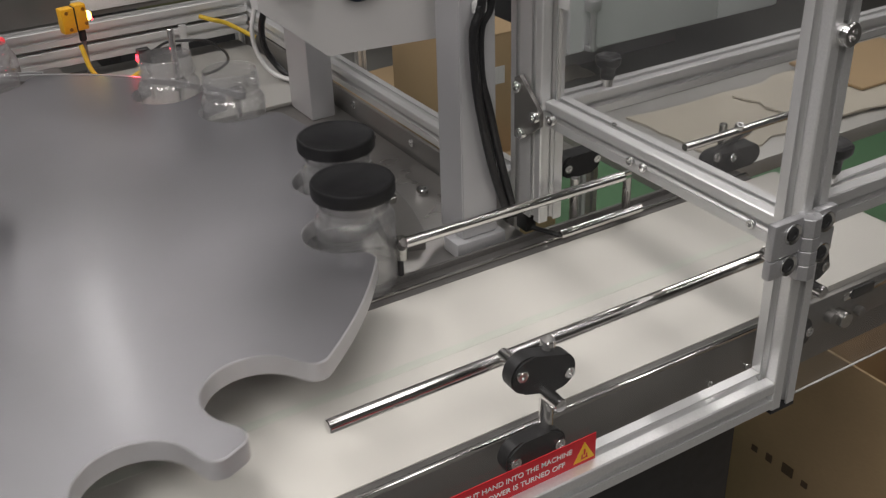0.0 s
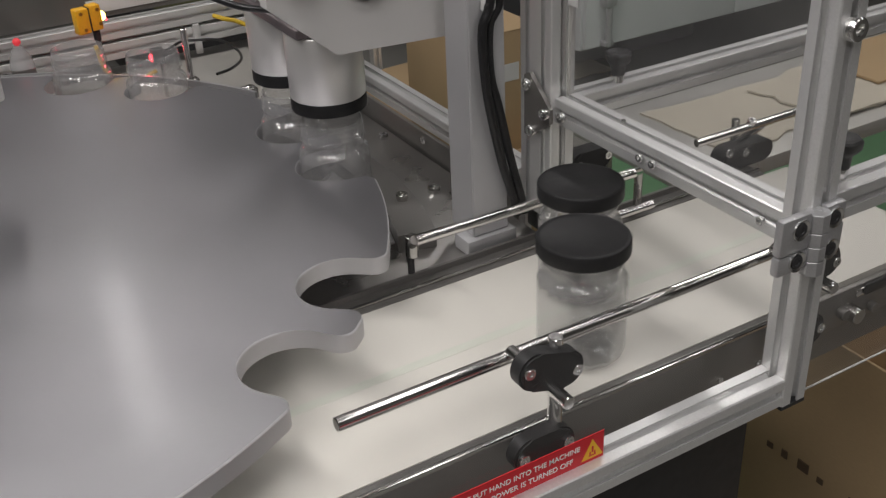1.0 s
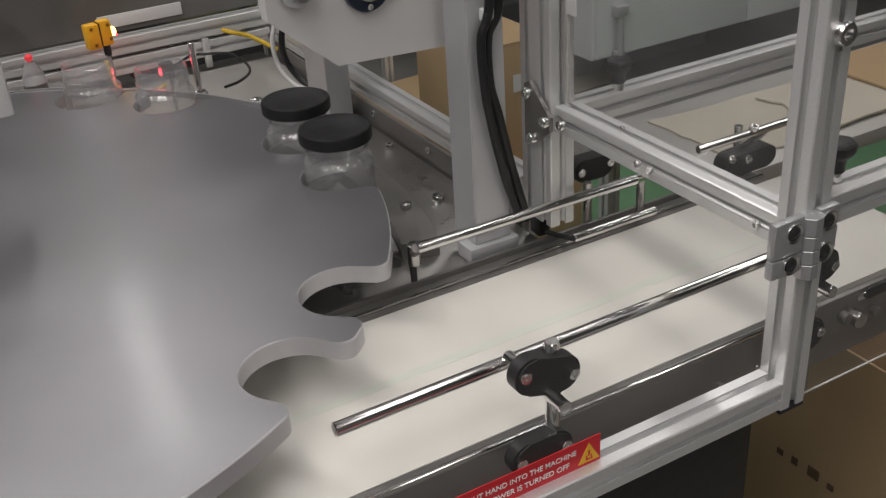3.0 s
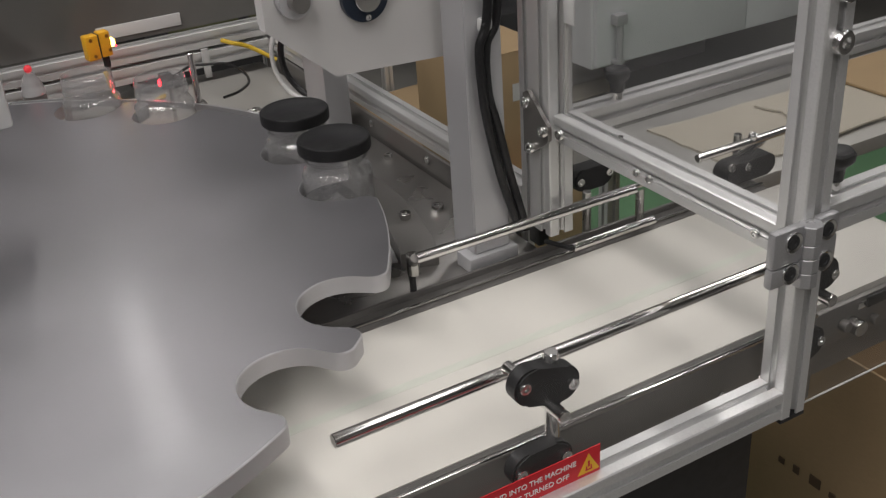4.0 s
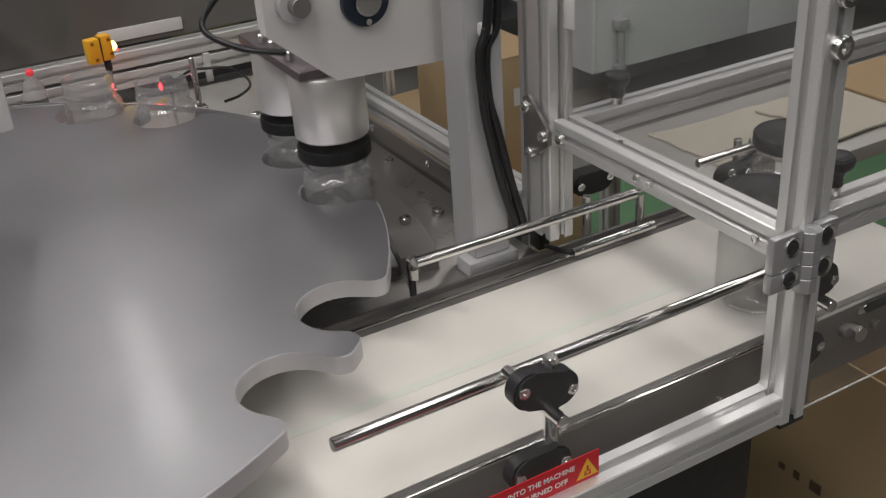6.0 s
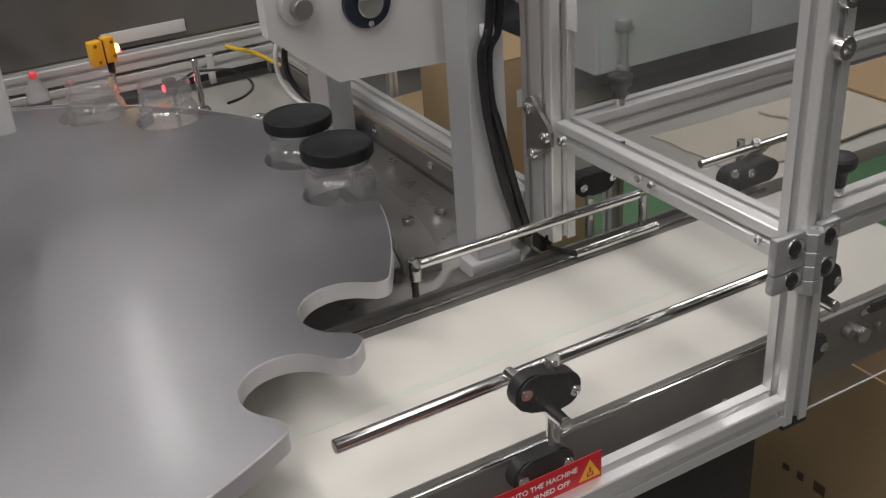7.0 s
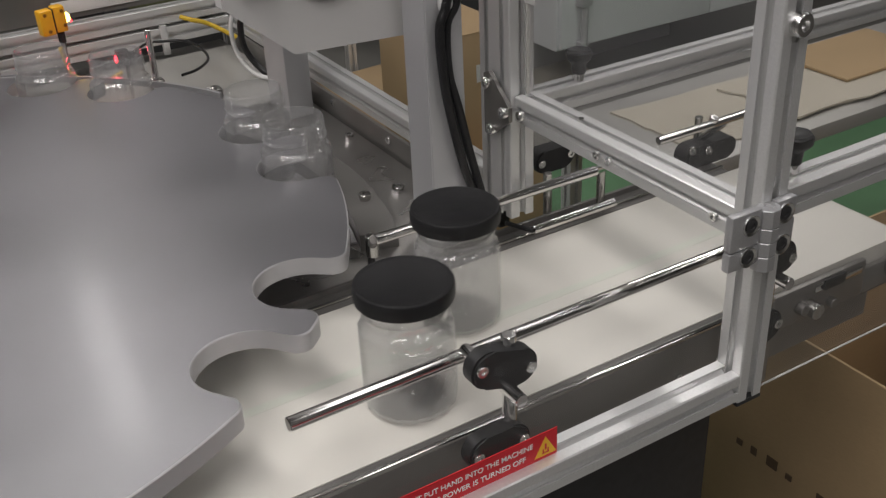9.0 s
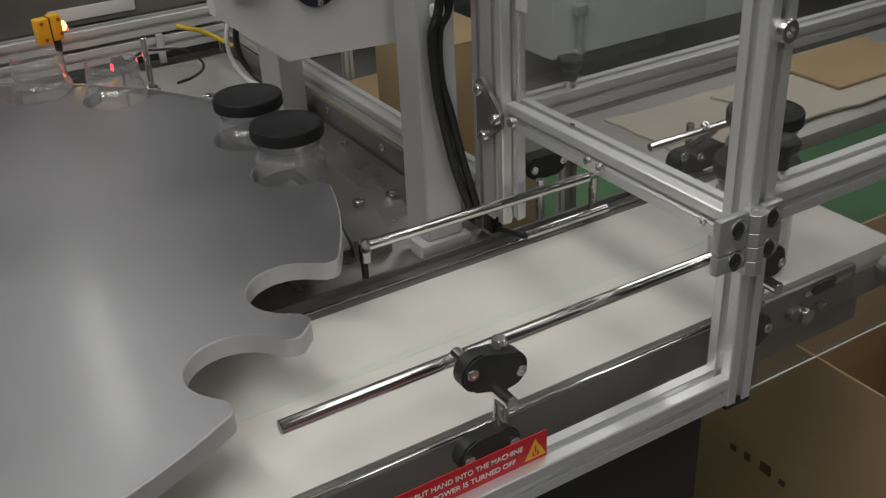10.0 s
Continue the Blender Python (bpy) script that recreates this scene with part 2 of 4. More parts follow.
def extrusion(p0, p1, w=0.03, h=0.03, bm=None, up=None):
    """A T-slot profile along the line from p0 to p1 (its axis)."""
    p0, p1 = Vector(p0), Vector(p1)
    d = p1 - p0
    own = prism(slot_profile(w, h), 0, d.length)
    z = d.normalized()
    x = Vector(up) if up else (Vector((1, 0, 0)) if abs(z.x) < 0.9 else Vector((0, 1, 0)))
    x = (x - z * x.dot(z)).normalized()
    y = z.cross(x)
    own.transform(Matrix.Translation(p0) @ Matrix((x, y, z)).transposed().to_4x4())
    return join(own, bm)


# ---- hall ----
def hall():
    f = obj("floor", box(-4, 7, -4, 8.2, -0.1, 0), CONCRETE)
    tagged(f, "grey worn concrete factory floor", "floor", kind="structure")
    p = obj("floor_marking", box(0.5, 3.2, 1.0, 2.62, 0.0005, 0.004), GREEN)
    tagged(p, "green painted walkway on the floor", "floor", kind="structure")
    for n, b in (("wall_north", (-4, 7, 8.0, 8.2, 0, 3.2)), ("wall_south", (-4, 7, -4.2, -4, 0, 3.2)), ("wall_west", (-4.2, -4, -4.2, 8.2, 0, 3.2)), ("wall_east", (7, 7.2, -4.2, 8.2, 0, 3.2))):
        tagged(obj(n, box(*b), WALLM), "grey painted factory wall", "wall", kind="structure")
    tagged(obj("ceiling", box(-4.2, 7.2, -4.2, 8.2, 3.2, 3.3), CEILM), "dull grey factory ceiling", "ceiling", kind="structure")
    for lx, ly, ln, power, wide in TUBES:
        s = empty("strip_light", (lx, ly, 3.2), "long white ceiling strip light", "ceiling light", "ceiling strip lights")
        s.rotation_euler = (0, 0, radians(-7.2 if ly > 4 else 0))
        part("housing", box(-wide / 2 - 0.01, wide / 2 + 0.01, -ln / 2 - 0.03, ln / 2 + 0.03, -0.16, -0.001, 0.004), CABINET, s)


hall()

# ---- machine table and star wheel ----
CX, CY, RIM, WZ = -0.125, 1.178, 0.574, 0.975
BELT_Z = 0.900
BACK_Y = 1.84


def bolt_mesh(r=0.006, h=0.005, bm=None, at=(0, 0, 0), axis=(0, 0, 1)):
    own = bmesh.new()
    lathe([(0, 0), (r, 0), (r, h * 0.8), (r * 0.88, h), (r * 0.5, h), (r * 0.46, h * 0.45), (0, h * 0.45)], 16, own)
    own.transform(Matrix.Translation(at) @ Vector(axis).to_track_quat("Z", "Y").to_matrix().to_4x4())
    return join(own, bm)


def machine_table():
    t = empty("machine_table", (0, 0, 0), "dark stainless machine table on an aluminium frame", "table")
    part("tabletop", box(-0.80, 0.595, 0.921, 1.88, 0.875, 0.896, 0.002), DECK, t)
    part("tabletop", box(-0.80, -0.16, 0.45, 0.921, 0.875, 0.896, 0.002), STEEL, t)
    part("deck", box(-0.25, 0.590, 1.50, 1.815, 0.8965, 0.903, 0.001), TABLETOP, t, "pale brushed deck plate")
    part("side_plate", box(0.6005, 0.6068, 0.99, 1.86, 0.60, 0.926, 0.001), STEEL, t)
    part("side_rail", extrusion((0.622, 0.99, 0.9415), (0.622, 1.87, 0.9415)), ALU, t)
    part("back_rail", extrusion((-0.85, BACK_Y + 0.015, 0.972), (0.604, BACK_Y + 0.015, 0.972)), ALU, t)
    part("back_rail", extrusion((-0.85, BACK_Y + 0.017, 0.935), (0.604, BACK_Y + 0.017, 0.935)), ALU, t)
    part("corner_post", extrusion((0.622, BACK_Y + 0.047, 0.0), (0.622, BACK_Y + 0.047, 1.8)), ALU, t)
    for x, y in ((-0.7, 0.52), (-0.7, 1.80), (0.622, 1.02)):
        part("leg", extrusion((x, y, 0), (x, y, 0.875 if x < 0 else 0.925), 0.03, 0.03), ALU, t)
    part("bracket", box(0.470, 0.482, BACK_Y - 0.01, BACK_Y - 0.001, 0.903, 0.957, 0.001), ALU, t)
    for x, y, z, r in ((0.548, 1.1035, 0.896, 0.009), (0.575, 1.30, 0.896, 0.007), (0.4167, 0.9286, 0.896, 0.0035)):
        part("bolt", bolt_mesh(r, 0.008, None, (x, y, z)), CHROMESCR, t)
    for y in (1.05, 1.22, 1.40):
        part("bolt", bolt_mesh(0.006, 0.004, None, (0.6005, y, 0.915), (-1, 0, 0)), CHROMESCR, t)
    tagged(obj("tinted_screen", box(-0.85, 0.60, BACK_Y + 0.033, BACK_Y + 0.041, 0.99, 1.15), SMOKED), "dark tinted guard panel behind the machine table", "screen")
    tagged(obj("label_strip", box(0.30, 0.452, BACK_Y + 0.027, BACK_Y + 0.0325, 1.000, 1.022, 0.001), WHITEP), "long pale grey plastic strip", "strip")
    return t


machine_table()


def wheel_outline():
    """Eight pairs of U-shaped pockets, 14.5 degrees apart in a pair, with rounded lips at the rim."""
    pts = []
    pr, pc, fr = 0.0485, 0.539, 0.015

    def pocket(a):
        ca, sa = math.cos(math.radians(a)), math.sin(math.radians(a))
        half = []
        top = math.sqrt(RIM ** 2 - (pr + fr) ** 2) - fr
        for i in range(7):
            g = math.radians(90 - 90 * i / 6)
            half.append((top + fr * math.sin(g), -(pr + fr) + fr * math.cos(g)))
        loc = list(half)
        for i in range(23):
            g = math.radians(-90 - 180 * i / 22)
            loc.append((pc + pr * math.cos(g), pr * math.sin(g)))
        loc += [(u, -v) for u, v in half[::-1]]
        return [Vector((u * ca - v * sa, u * sa + v * ca)) for u, v in loc]
    wide = math.degrees(math.asin((pr + fr) / RIM))
    for k in range(8):
        base = -46.0 + 45 * k
        pts += pocket(base - 7.25) + pocket(base + 7.25)
        a0, a1 = base + 7.25 + wide + 0.8, base + 45 - 7.25 - wide - 0.8
        for i in range(9):
            a = math.radians(a0 + (a1 - a0) * i / 8)
            pts.append(Vector((RIM * math.cos(a), RIM * math.sin(a))))
    return [(p.x, p.y) for p in pts]


def star_wheel():
    w = empty("star_wheel", (CX, CY, WZ), "large grey aluminium star wheel with paired round pockets", "wheel")
    out = wheel_outline()
    n = len(out)
    bm = bmesh.new()
    bm.faces.new([bm.verts.new((x * 0.9975, y * 0.9975, 0.0)) for x, y in out])
    bm.faces.new([bm.verts.new((x, y, -0.020)) for x, y in out][::-1])
    part("disc", bm, WHEEL, w, smooth=0.5)
    bm = bmesh.new()
    lo = [bm.verts.new((x, y, -0.020)) for x, y in out]
    hi = [bm.verts.new((x, y, -0.0013)) for x, y in out]
    inn = [bm.verts.new((x * 0.9975, y * 0.9975, 0.0)) for x, y in out]
    for i in range(n):
        j = (i + 1) % n
        bm.faces.new((lo[i], lo[j], hi[j], hi[i]))
        bm.faces.new((hi[i], hi[j], inn[j], inn[i]))
    part("rim", bm, RIMM, w, "milled edge of the wheel, coloured paler for the light on it", smooth=0.5)
    part("hub", rod((0, 0, -0.079), (0, 0, -0.021), 0.09), STEEL, w)
    return w


wheel = star_wheel()


def arc_band(r0, r1, z0, z1, a0, a1, steps=40, bevel=0.0):
    outline = [(r1 * math.cos(a), r1 * math.sin(a)) for a in [math.radians(a0 + (a1 - a0) * i / steps) for i in range(steps + 1)]]
    outline += [(r0 * math.cos(a), r0 * math.sin(a)) for a in [math.radians(a1 - (a1 - a0) * i / steps) for i in range(steps + 1)]]
    return prism(outline, z0, z1)


def exit_guide():
    g = empty("curved_guide", (CX, CY, 0.896), "dark curved steel guide plate bolted to the table", "guide plate")
    part("plate", arc_band(0.588, 0.634, 0.0005, 0.022, -19, 26), STEEL, g, smooth=0.5)
    for a, r in ((-10.3, 0.616), (8, 0.61), (22, 0.61)):
        x, y = r * math.cos(math.radians(a)), r * math.sin(math.radians(a))
        part("standoff", rod((x, y, 0.0), (x, y, 0.026), 0.007), STEELRAIL, g)
        part("bolt", bolt_mesh(0.008, 0.005, None, (x, y, 0.026)), STEELRAIL, g)


exit_guide()
slide = obj("slide_plate", arc_band(0.44, 0.5865, 0.8965, 0.8995, -17, 112, 60), SLIDE, smooth=0.3)
slide.location = (CX, CY, 0)
tagged(slide, "grey slide plate under the waiting jars", "plate")


def back_guide():
    g = empty("guide_strip", (CX, CY, 0.896), "thin bent steel guide strip round the star wheel", "guide strip")
    part("strip", arc_band(0.607, 0.612, 0.058, 0.0675, 24, 84), HINGE, g, smooth=0.5)
    part("strip", arc_band(0.618, 0.622, 0.056, 0.068, 58, 120), HINGE, g, smooth=0.5)
    for a, top in ((37.2, 0.143), (27, 0.066), (66, 0.066)):
        x, y = 0.628 * math.cos(math.radians(a)), 0.628 * math.sin(math.radians(a))
        part("post", rod((x, y, 0.0065), (x, y, top), 0.005), CHROME, g)
        part("clamp", box(x - 0.011, x + 0.011, y - 0.011, y + 0.011, 0.047, 0.063, 0.002), STEELRAIL, g)
        part("screw", bolt_mesh(0.004, 0.003, None, (x - 0.010, y - 0.008, 0.064), (-0.3, -0.3, 1)), CHROMESCR, g)


back_guide()


# ---- conveyor ----
END_X = 0.985


def conveyor():
    c = empty("belt_conveyor", (0, 0, 0), "belt conveyor with stainless side plates and a white belt", "conveyor")
    y0, y1 = 0.644, 0.884
    # the belt loop, round a nose roller at each end
    outline = []
    for a in range(-90, 91, 15):
        outline.append((END_X - 0.022 + 0.022 * math.cos(math.radians(a)), 0.022 * math.sin(math.radians(a))))
    for a in range(90, 271, 15):
        outline.append((-0.14 + 0.022 * math.cos(math.radians(a)), 0.022 * math.sin(math.radians(a))))
    bm = prism(outline, 0, y1 - y0)
    bm.transform(Matrix.Translation((0, y1, BELT_Z - 0.022)) @ Matrix.Rotation(radians(90), 4, "X"))
    part("belt", bm, BELT, c, "clean white belt with faint grey marks", smooth=0.5)
    part("seam", box(-0.12, 0.95, 0.765, 0.777, BELT_Z - 0.0002, BELT_Z + 0.0002), SEAM, c, "faint greenish line along the belt")
    part("side_plate", box(-0.15, 0.735, 0.6225, 0.6275, 0.800, 0.9035, 0.001), STEEL, c, "dark stainless side plate")
    part("side_rail", box(-0.15, 0.735, 0.6285, 0.6435, 0.884, 0.9005, 0.002), STEEL, c)
    part("side_lip", box(-0.15, 0.735, 0.6225, 0.6283, 0.9036, 0.9085, 0.0018), CHROME, c)
    part("side_plate", box(-0.15, 0.93, 0.9155, 0.9205, 0.800, 0.9065, 0.001), STEEL, c)
    part("side_rail", box(-0.15, 0.93, 0.8850, 0.9150, 0.870, 0.9005, 0.002), STEEL, c)
    part("wear_strip", box(-0.15, 0.93, 0.8935, 0.8985, 0.9006, 0.9040, 0.001), STEELRAIL, c)
    part("bed", box(-0.13, 0.93, 0.650, 0.897, 0.80, 0.8555), STEEL, c)
    for x in (0.30, 0.602, 0.655):
        part("bolt", bolt_mesh(0.0035, 0.002, None, (x, 0.6225, 0.862 if x > 0.5 else 0.85), (0, -1, 0)), CHROMESCR, c)
    # end bracket with its adjuster at the nose roller
    part("end_bracket", box(0.737, 0.893, 0.632, 0.6405, 0.850, 0.897, 0.003), STEEL, c, "dark steel end bracket")
    part("slot_insert", box(0.806, 0.882, 0.6285, 0.6315, 0.884, 0.892, 0.001), CHROME, c)
    part("slot_block", box(0.815, 0.850, 0.6245, 0.6283, 0.885, 0.899, 0.002), BLACKP, c)
    part("adjuster", rod((0.800, 0.616, 0.868), (0.800, 0.632, 0.868), 0.0095), STEELRAIL, c)
    part("adjuster", rod((0.786, 0.622, 0.872), (0.786, 0.632, 0.872), 0.007), STEEL, c)
    part("adjuster", rod((0.836, 0.624, 0.862), (0.836, 0.632, 0.862), 0.006), STEEL, c)
    part("end_bracket", box(0.894, 1.000, 0.634, 0.6425, 0.845, 0.882, 0.006), STEEL, c, "dark steel end bracket")
    part("end_cap", rod((0.945, 0.615, 0.874), (0.945, 0.634, 0.874), 0.017), STEELRAIL, c)
    part("leg", extrusion((0.15, 0.70, 0), (0.15, 0.70, 0.80)), ALU, c)
    part("leg", extrusion((0.15, 0.86, 0), (0.15, 0.86, 0.80)), ALU, c)
    part("leg", extrusion((0.52, 0.70, 0), (0.52, 0.70, 0.80)), ALU, c)
    part("leg", extrusion((0.52, 0.86, 0), (0.52, 0.86, 0.80)), ALU, c)
    # added dark sheet: its colour gives the shade below the belt
    part("shade_sheet", box(-0.14, 0.70, 0.664, 0.668, 0.10, 0.795, 0.001), DARKM, c, "dark sheet standing in for the shade under the conveyor")


conveyor()


# ---- guide rods ----
def clamp_block(w=0.066, h=0.028, d=0.020):
    """A moulded clamp with round ends, along x, facing -y."""
    pts = []
    for a in range(-90, 91, 15):
        pts.append((w / 2 - h / 2 + h / 2 * math.cos(math.radians(a)), h / 2 * math.sin(math.radians(a))))
    for a in range(90, 271, 15):
        pts.append((-w / 2 + h / 2 + h / 2 * math.cos(math.radians(a)), h / 2 * math.sin(math.radians(a))))
    bm = prism(pts, -d / 2, d / 2, bevel=0.002)
    bm.transform(Matrix.Rotation(radians(90), 4, "X"))
    return bm


SECOND = 0.314


def guide_rail_front():
    g = empty("guide_rail", (0.378, 0.600, 0.885), "polished steel guide rod held by a black clamp", "guide rail")
    at = Vector((0.378, 0.600, 0.885))

    def P(*a):
        return Vector(a) - at
    part("rod", rod(P(0.194, 0.650, 0.970), P(0.690, 0.650, 0.970), 0.0066), CHROME, g)
    for s in (0, SECOND):
        part("pin", rod(P(0.378 + s, 0.600, 0.880), P(0.378 + s, 0.600, 1.015), 0.0066), CHROME, g)
        part("stub", rod(P(0.367 + s, 0.565, 0.972), P(0.367 + s, 0.612, 0.972), 0.0064), CHROME, g)
        part("rod_grip", rod(P(0.356 + s, 0.612, 0.988), P(0.356 + s, 0.636, 0.988), 0.006), CHROME, g)
    # the upper clamps are turned a little on their stubs
    for x, z, half, turn in ((0.367, 0.990, 0.0255, 17), (0.3605, 0.908, 0.0235, 0), (0.367 + SECOND, 0.990, 0.0255, 17), (0.3605 + SECOND, 0.908, 0.0235, 0)):
        m = Matrix.Translation(P(x, 0.5955, z)) @ Matrix.Rotation(radians(turn), 4, "Y")
        bm = clamp_block(half * 2 + 0.017, 0.036, 0.015)
        bm.transform(m)
        c = part("clamp", bm, BLACKP, g, "black moulded plastic clamp")
        for s in (-1, 1):
            bm = bolt_mesh(0.0055, 0.003, None, (s * half, -0.0075, 0.001), (0, -1, 0))
            bm.transform(m)
            part("screw", bm, CHROMESCR, c)


guide_rail_front()


def guide_rail_back():
    g = empty("guide_rail", (0.43, 0.94, 0.896), "polished steel guide rod on a short post", "guide rail")
    at = Vector((0.43, 0.94, 0.896))

    def P(*a):
        return Vector(a) - at
    part("rod", rod(P(0.402, 0.888, 0.9665), P(0.705, 0.888, 0.9630), 0.0062), CHROME, g)
    part("elbow", rod(P(0.703, 0.889, 0.9625), P(0.7355, 0.914, 0.947), 0.0055), CHROME, g)
    part("rod_grip", rod(P(0.402, 0.889, 0.9665), P(0.4125, 0.9165, 0.9450), 0.0055), STEEL, g)
    part("post", rod(P(0.4125, 0.917, 0.9300), P(0.4125, 0.917, 0.956), 0.0075), STEELRAIL, g)
    part("post_stem", rod(P(0.4125, 0.922, 0.8965), P(0.4125, 0.922, 0.9300), 0.004), DARKM, g)
    part("foot_screw", bolt_mesh(0.005, 0.003, None, P(0.432, 0.962, 0.8965)), CHROMESCR, g)
    bm = clamp_block(0.062, 0.030, 0.022)
    bm.transform(Matrix.Translation(P(0.700, 0.972, 0.952)))
    c = part("clamp", bm, BLACKP, g, "black moulded plastic clamp")
    part("screw", bolt_mesh(0.0055, 0.003, None, P(0.678, 0.961, 0.952), (0, -1, 0)), CHROMESCR, c)
    part("screw", bolt_mesh(0.0055, 0.003, None, P(0.723, 0.961, 0.955), (0, -1, 0)), CHROMESCR, c)
    for x, y, top in ((0.661, 0.9255, 0.958), (0.7355, 0.914, 0.950)):
        part("pin", rod(P(x, y, 0.880), P(x, y, top), 0.0055), STEELRAIL, g)


guide_rail_back()


def guide_rail_low():
    g = empty("guide_rail", (0.60, 0.90, 0.906), "short polished steel rod along the belt edge", "guide rail")
    part("rod", rod((0.0125, -0.012, 0.005), (0.137, -0.012, 0.005), 0.0055), CHROME, g)
    part("tab", rod((0.0125, -0.012, 0.004), (-0.003, 0.024, 0.004), 0.003), BLACKP, g)


guide_rail_low()


def guide_rail_far():
    g = empty("guide_rail", (0.9, 0.93, 0.906), "polished steel guide rod with a black clamp beyond the post", "guide rail")
    at = Vector((0.9, 0.93, 0.906))

    def P(*a):
        return Vector(a) - at
    part("rod", rod(P(0.812, 0.897, 0.970), P(1.02, 0.897, 0.970), 0.0055), CHROME, g)
    bm = clamp_block(0.09, 0.030, 0.026)
    bm.transform(Matrix.Translation(P(0.925, 0.925, 0.918)))
    c = part("clamp", bm, BLACKP, g, "black moulded plastic clamp")
    for x, z in ((0.886, 0.931), (0.915, 0.924)):
        part("screw", bolt_mesh(0.006, 0.004, None, P(x, 0.911, z), (0, -1, 0.3)), CHROMESCR, c)
    part("screw", bolt_mesh(0.006, 0.006, None, P(0.905, 0.897, 0.974), (0, -0.4, 1)), CHROMESCR, g)
    part("pin", rod(P(0.925, 0.942, 0.88), P(0.925, 0.942, 0.96), 0.0055), STEELRAIL, g)
    part("stub", rod(P(0.925, 0.897, 0.966), P(0.925, 0.935, 0.930), 0.005), CHROME, g)


guide_rail_far()


def star_knob(at, label):
    k = empty("knob", at, label, "knob", "clamping knobs")
    bm = bmesh.new()
    lathe([(0, 0.010), (0.0085, 0.010), (0.0095, 0.022), (0.0135, 0.026), (0.0155, 0.029), (0.016, 0.036), (0.014, 0.038), (0.010, 0.0365), (0, 0.035)], 24, bm)
    for v in bm.verts:
        r = math.hypot(v.co.x, v.co.y)
        if r > 0.0125:
            a = math.atan2(v.co.y, v.co.x)
            f = 1 + 0.05 * math.cos(6 * a)
            v.co.x *= f
            v.co.y *= f
    part("grip", bm, BLACKP, k, "black fluted grip")
    part("collar", rod((0, 0, 0.0), (0, 0, 0.0102), 0.0075), CHROME, k)
    return k


# ---- guard frame ----
def guard_frame():
    g = empty("guard_frame", (0, 0, 0), "silver aluminium profile guard frame with clear panels", "frame")
    part("post", extrusion((0.595, 0.540, 0.900), (0.595, 0.540, 1.75)), ALU, g)
    part("post_cap", box(0.580, 0.610, 0.525, 0.555, 0.8955, 0.8997, 0.0005), BLACKP, g)
    part("post", extrusion((0.6055, 0.930, 0.928), (0.6055, 0.930, 1.75), 0.033, 0.06), ALU, g)
    part("post_foot", box(0.598, 0.613, 0.938, 0.9590, 0.8962, 0.9279, 0.001), BLACKP, g)
    part("crossbar", extrusion((0.610, 0.5555, 1.066), (0.610, 0.8995, 1.066)), ALU, g)
    part("long_rail", extrusion((0.6255, 0.556, 1.084), (1.75, 0.556, 1.084)), ALU, g)
    part("long_rail", extrusion((0.6230, 0.948, 1.044), (1.75, 0.948, 1.044)), ALU, g)
    part("end_post", extrusion((1.765, 0.556, 0), (1.765, 0.556, 1.75)), ALU, g)
    part("end_post", extrusion((1.765, 0.948, 0), (1.765, 0.948, 1.75)), ALU, g)
    for i, (y, x) in enumerate(((0.7526, 0.5945), (0.7332, 0.5945), (0.588, 0.5945))):
        part("slot_nut", bolt_mesh(0.0045, 0.004, None, (x, y, 1.0635), (-1, 0, 0)), CHROMESCR, g)
    part("slot_nut", bolt_mesh(0.003, 0.003, None, (0.610, 0.80, 1.0815)), CHROMESCR, g)
    part("slot_nut", bolt_mesh(0.003, 0.003, None, (0.610, 0.575, 1.0815)), CHROMESCR, g)
    # corner plate where crossbar and rear post meet
    tri = [(0.0, 0.036), (0.010, 0.041), (0.049, 0.008), (0.049, -0.009), (0.037, -0.018), (0.012, -0.036), (0.0, -0.036)]
    bm = prism([(-y, z) for y, z in tri], 0, 0.005)
    bm.transform(Matrix.Translation((0.5815, 0.941, 1.064)) @ Matrix((( 0, 0, 1, 0), (1, 0, 0, 0), (0, 1, 0, 0), (0, 0, 0, 1))))
    c = part("corner_plate", bm, STEEL, g, "dark grey bolted corner plate", smooth=0.3)
    for y, z in ((0.932, 1.091), (0.924, 1.038), (0.899, 1.0655)):
        part("bolt", bolt_mesh(0.007, 0.006, None, (0.5815, y, z), (-1, 0, 0)), CHROMESCR, c)
    part("bolt", bolt_mesh(0.006, 0.006, None, (0.5945, 0.884, 1.0635), (-1, 0, 0)), CHROMESCR, g)
    p = part("panel", box(0.6120, 1.75, 0.5335, 0.5375, 0.8975, 1.74), PANE, g, "clear acrylic panel")
    p.visible_shadow = False
    e = part("panel_edge", box(0.6104, 0.6119, 0.5290, 0.5375, 0.8975, 1.062), WHITEP, g)
    e = part("panel_edge", box(0.6120, 1.75, 0.5345, 0.5365, 0.8962, 0.8973), EDGE, g)
    p = part("panel", box(0.6085, 0.6115, 0.556, 0.8945, 1.0816, 1.74), PANE3, g, "clear acrylic panel")
    p.visible_shadow = False
    part("panel_edge", box(0.6080, 0.6120, 0.8947, 0.8962, 1.0816, 1.74), EDGE, g)
    part("spacer", box(0.605, 0.6075, 0.876, 0.894, 1.186, 1.225, 0.001), WHITEP, g)
    # two screws high on the front post
    for z in (1.255, 1.295):
        part("bolt", bolt_mesh(0.010, 0.008, None, (0.595, 0.525, z), (0, -1, 0)), CHROMESCR, g)
    return g


guard_frame()
k1 = star_knob((0.718, 0.942, 1.0593), "black fluted clamping knob on the frame rail")
k2 = copy_thing(k1, pose(0.655, 0.562, 1.0993))


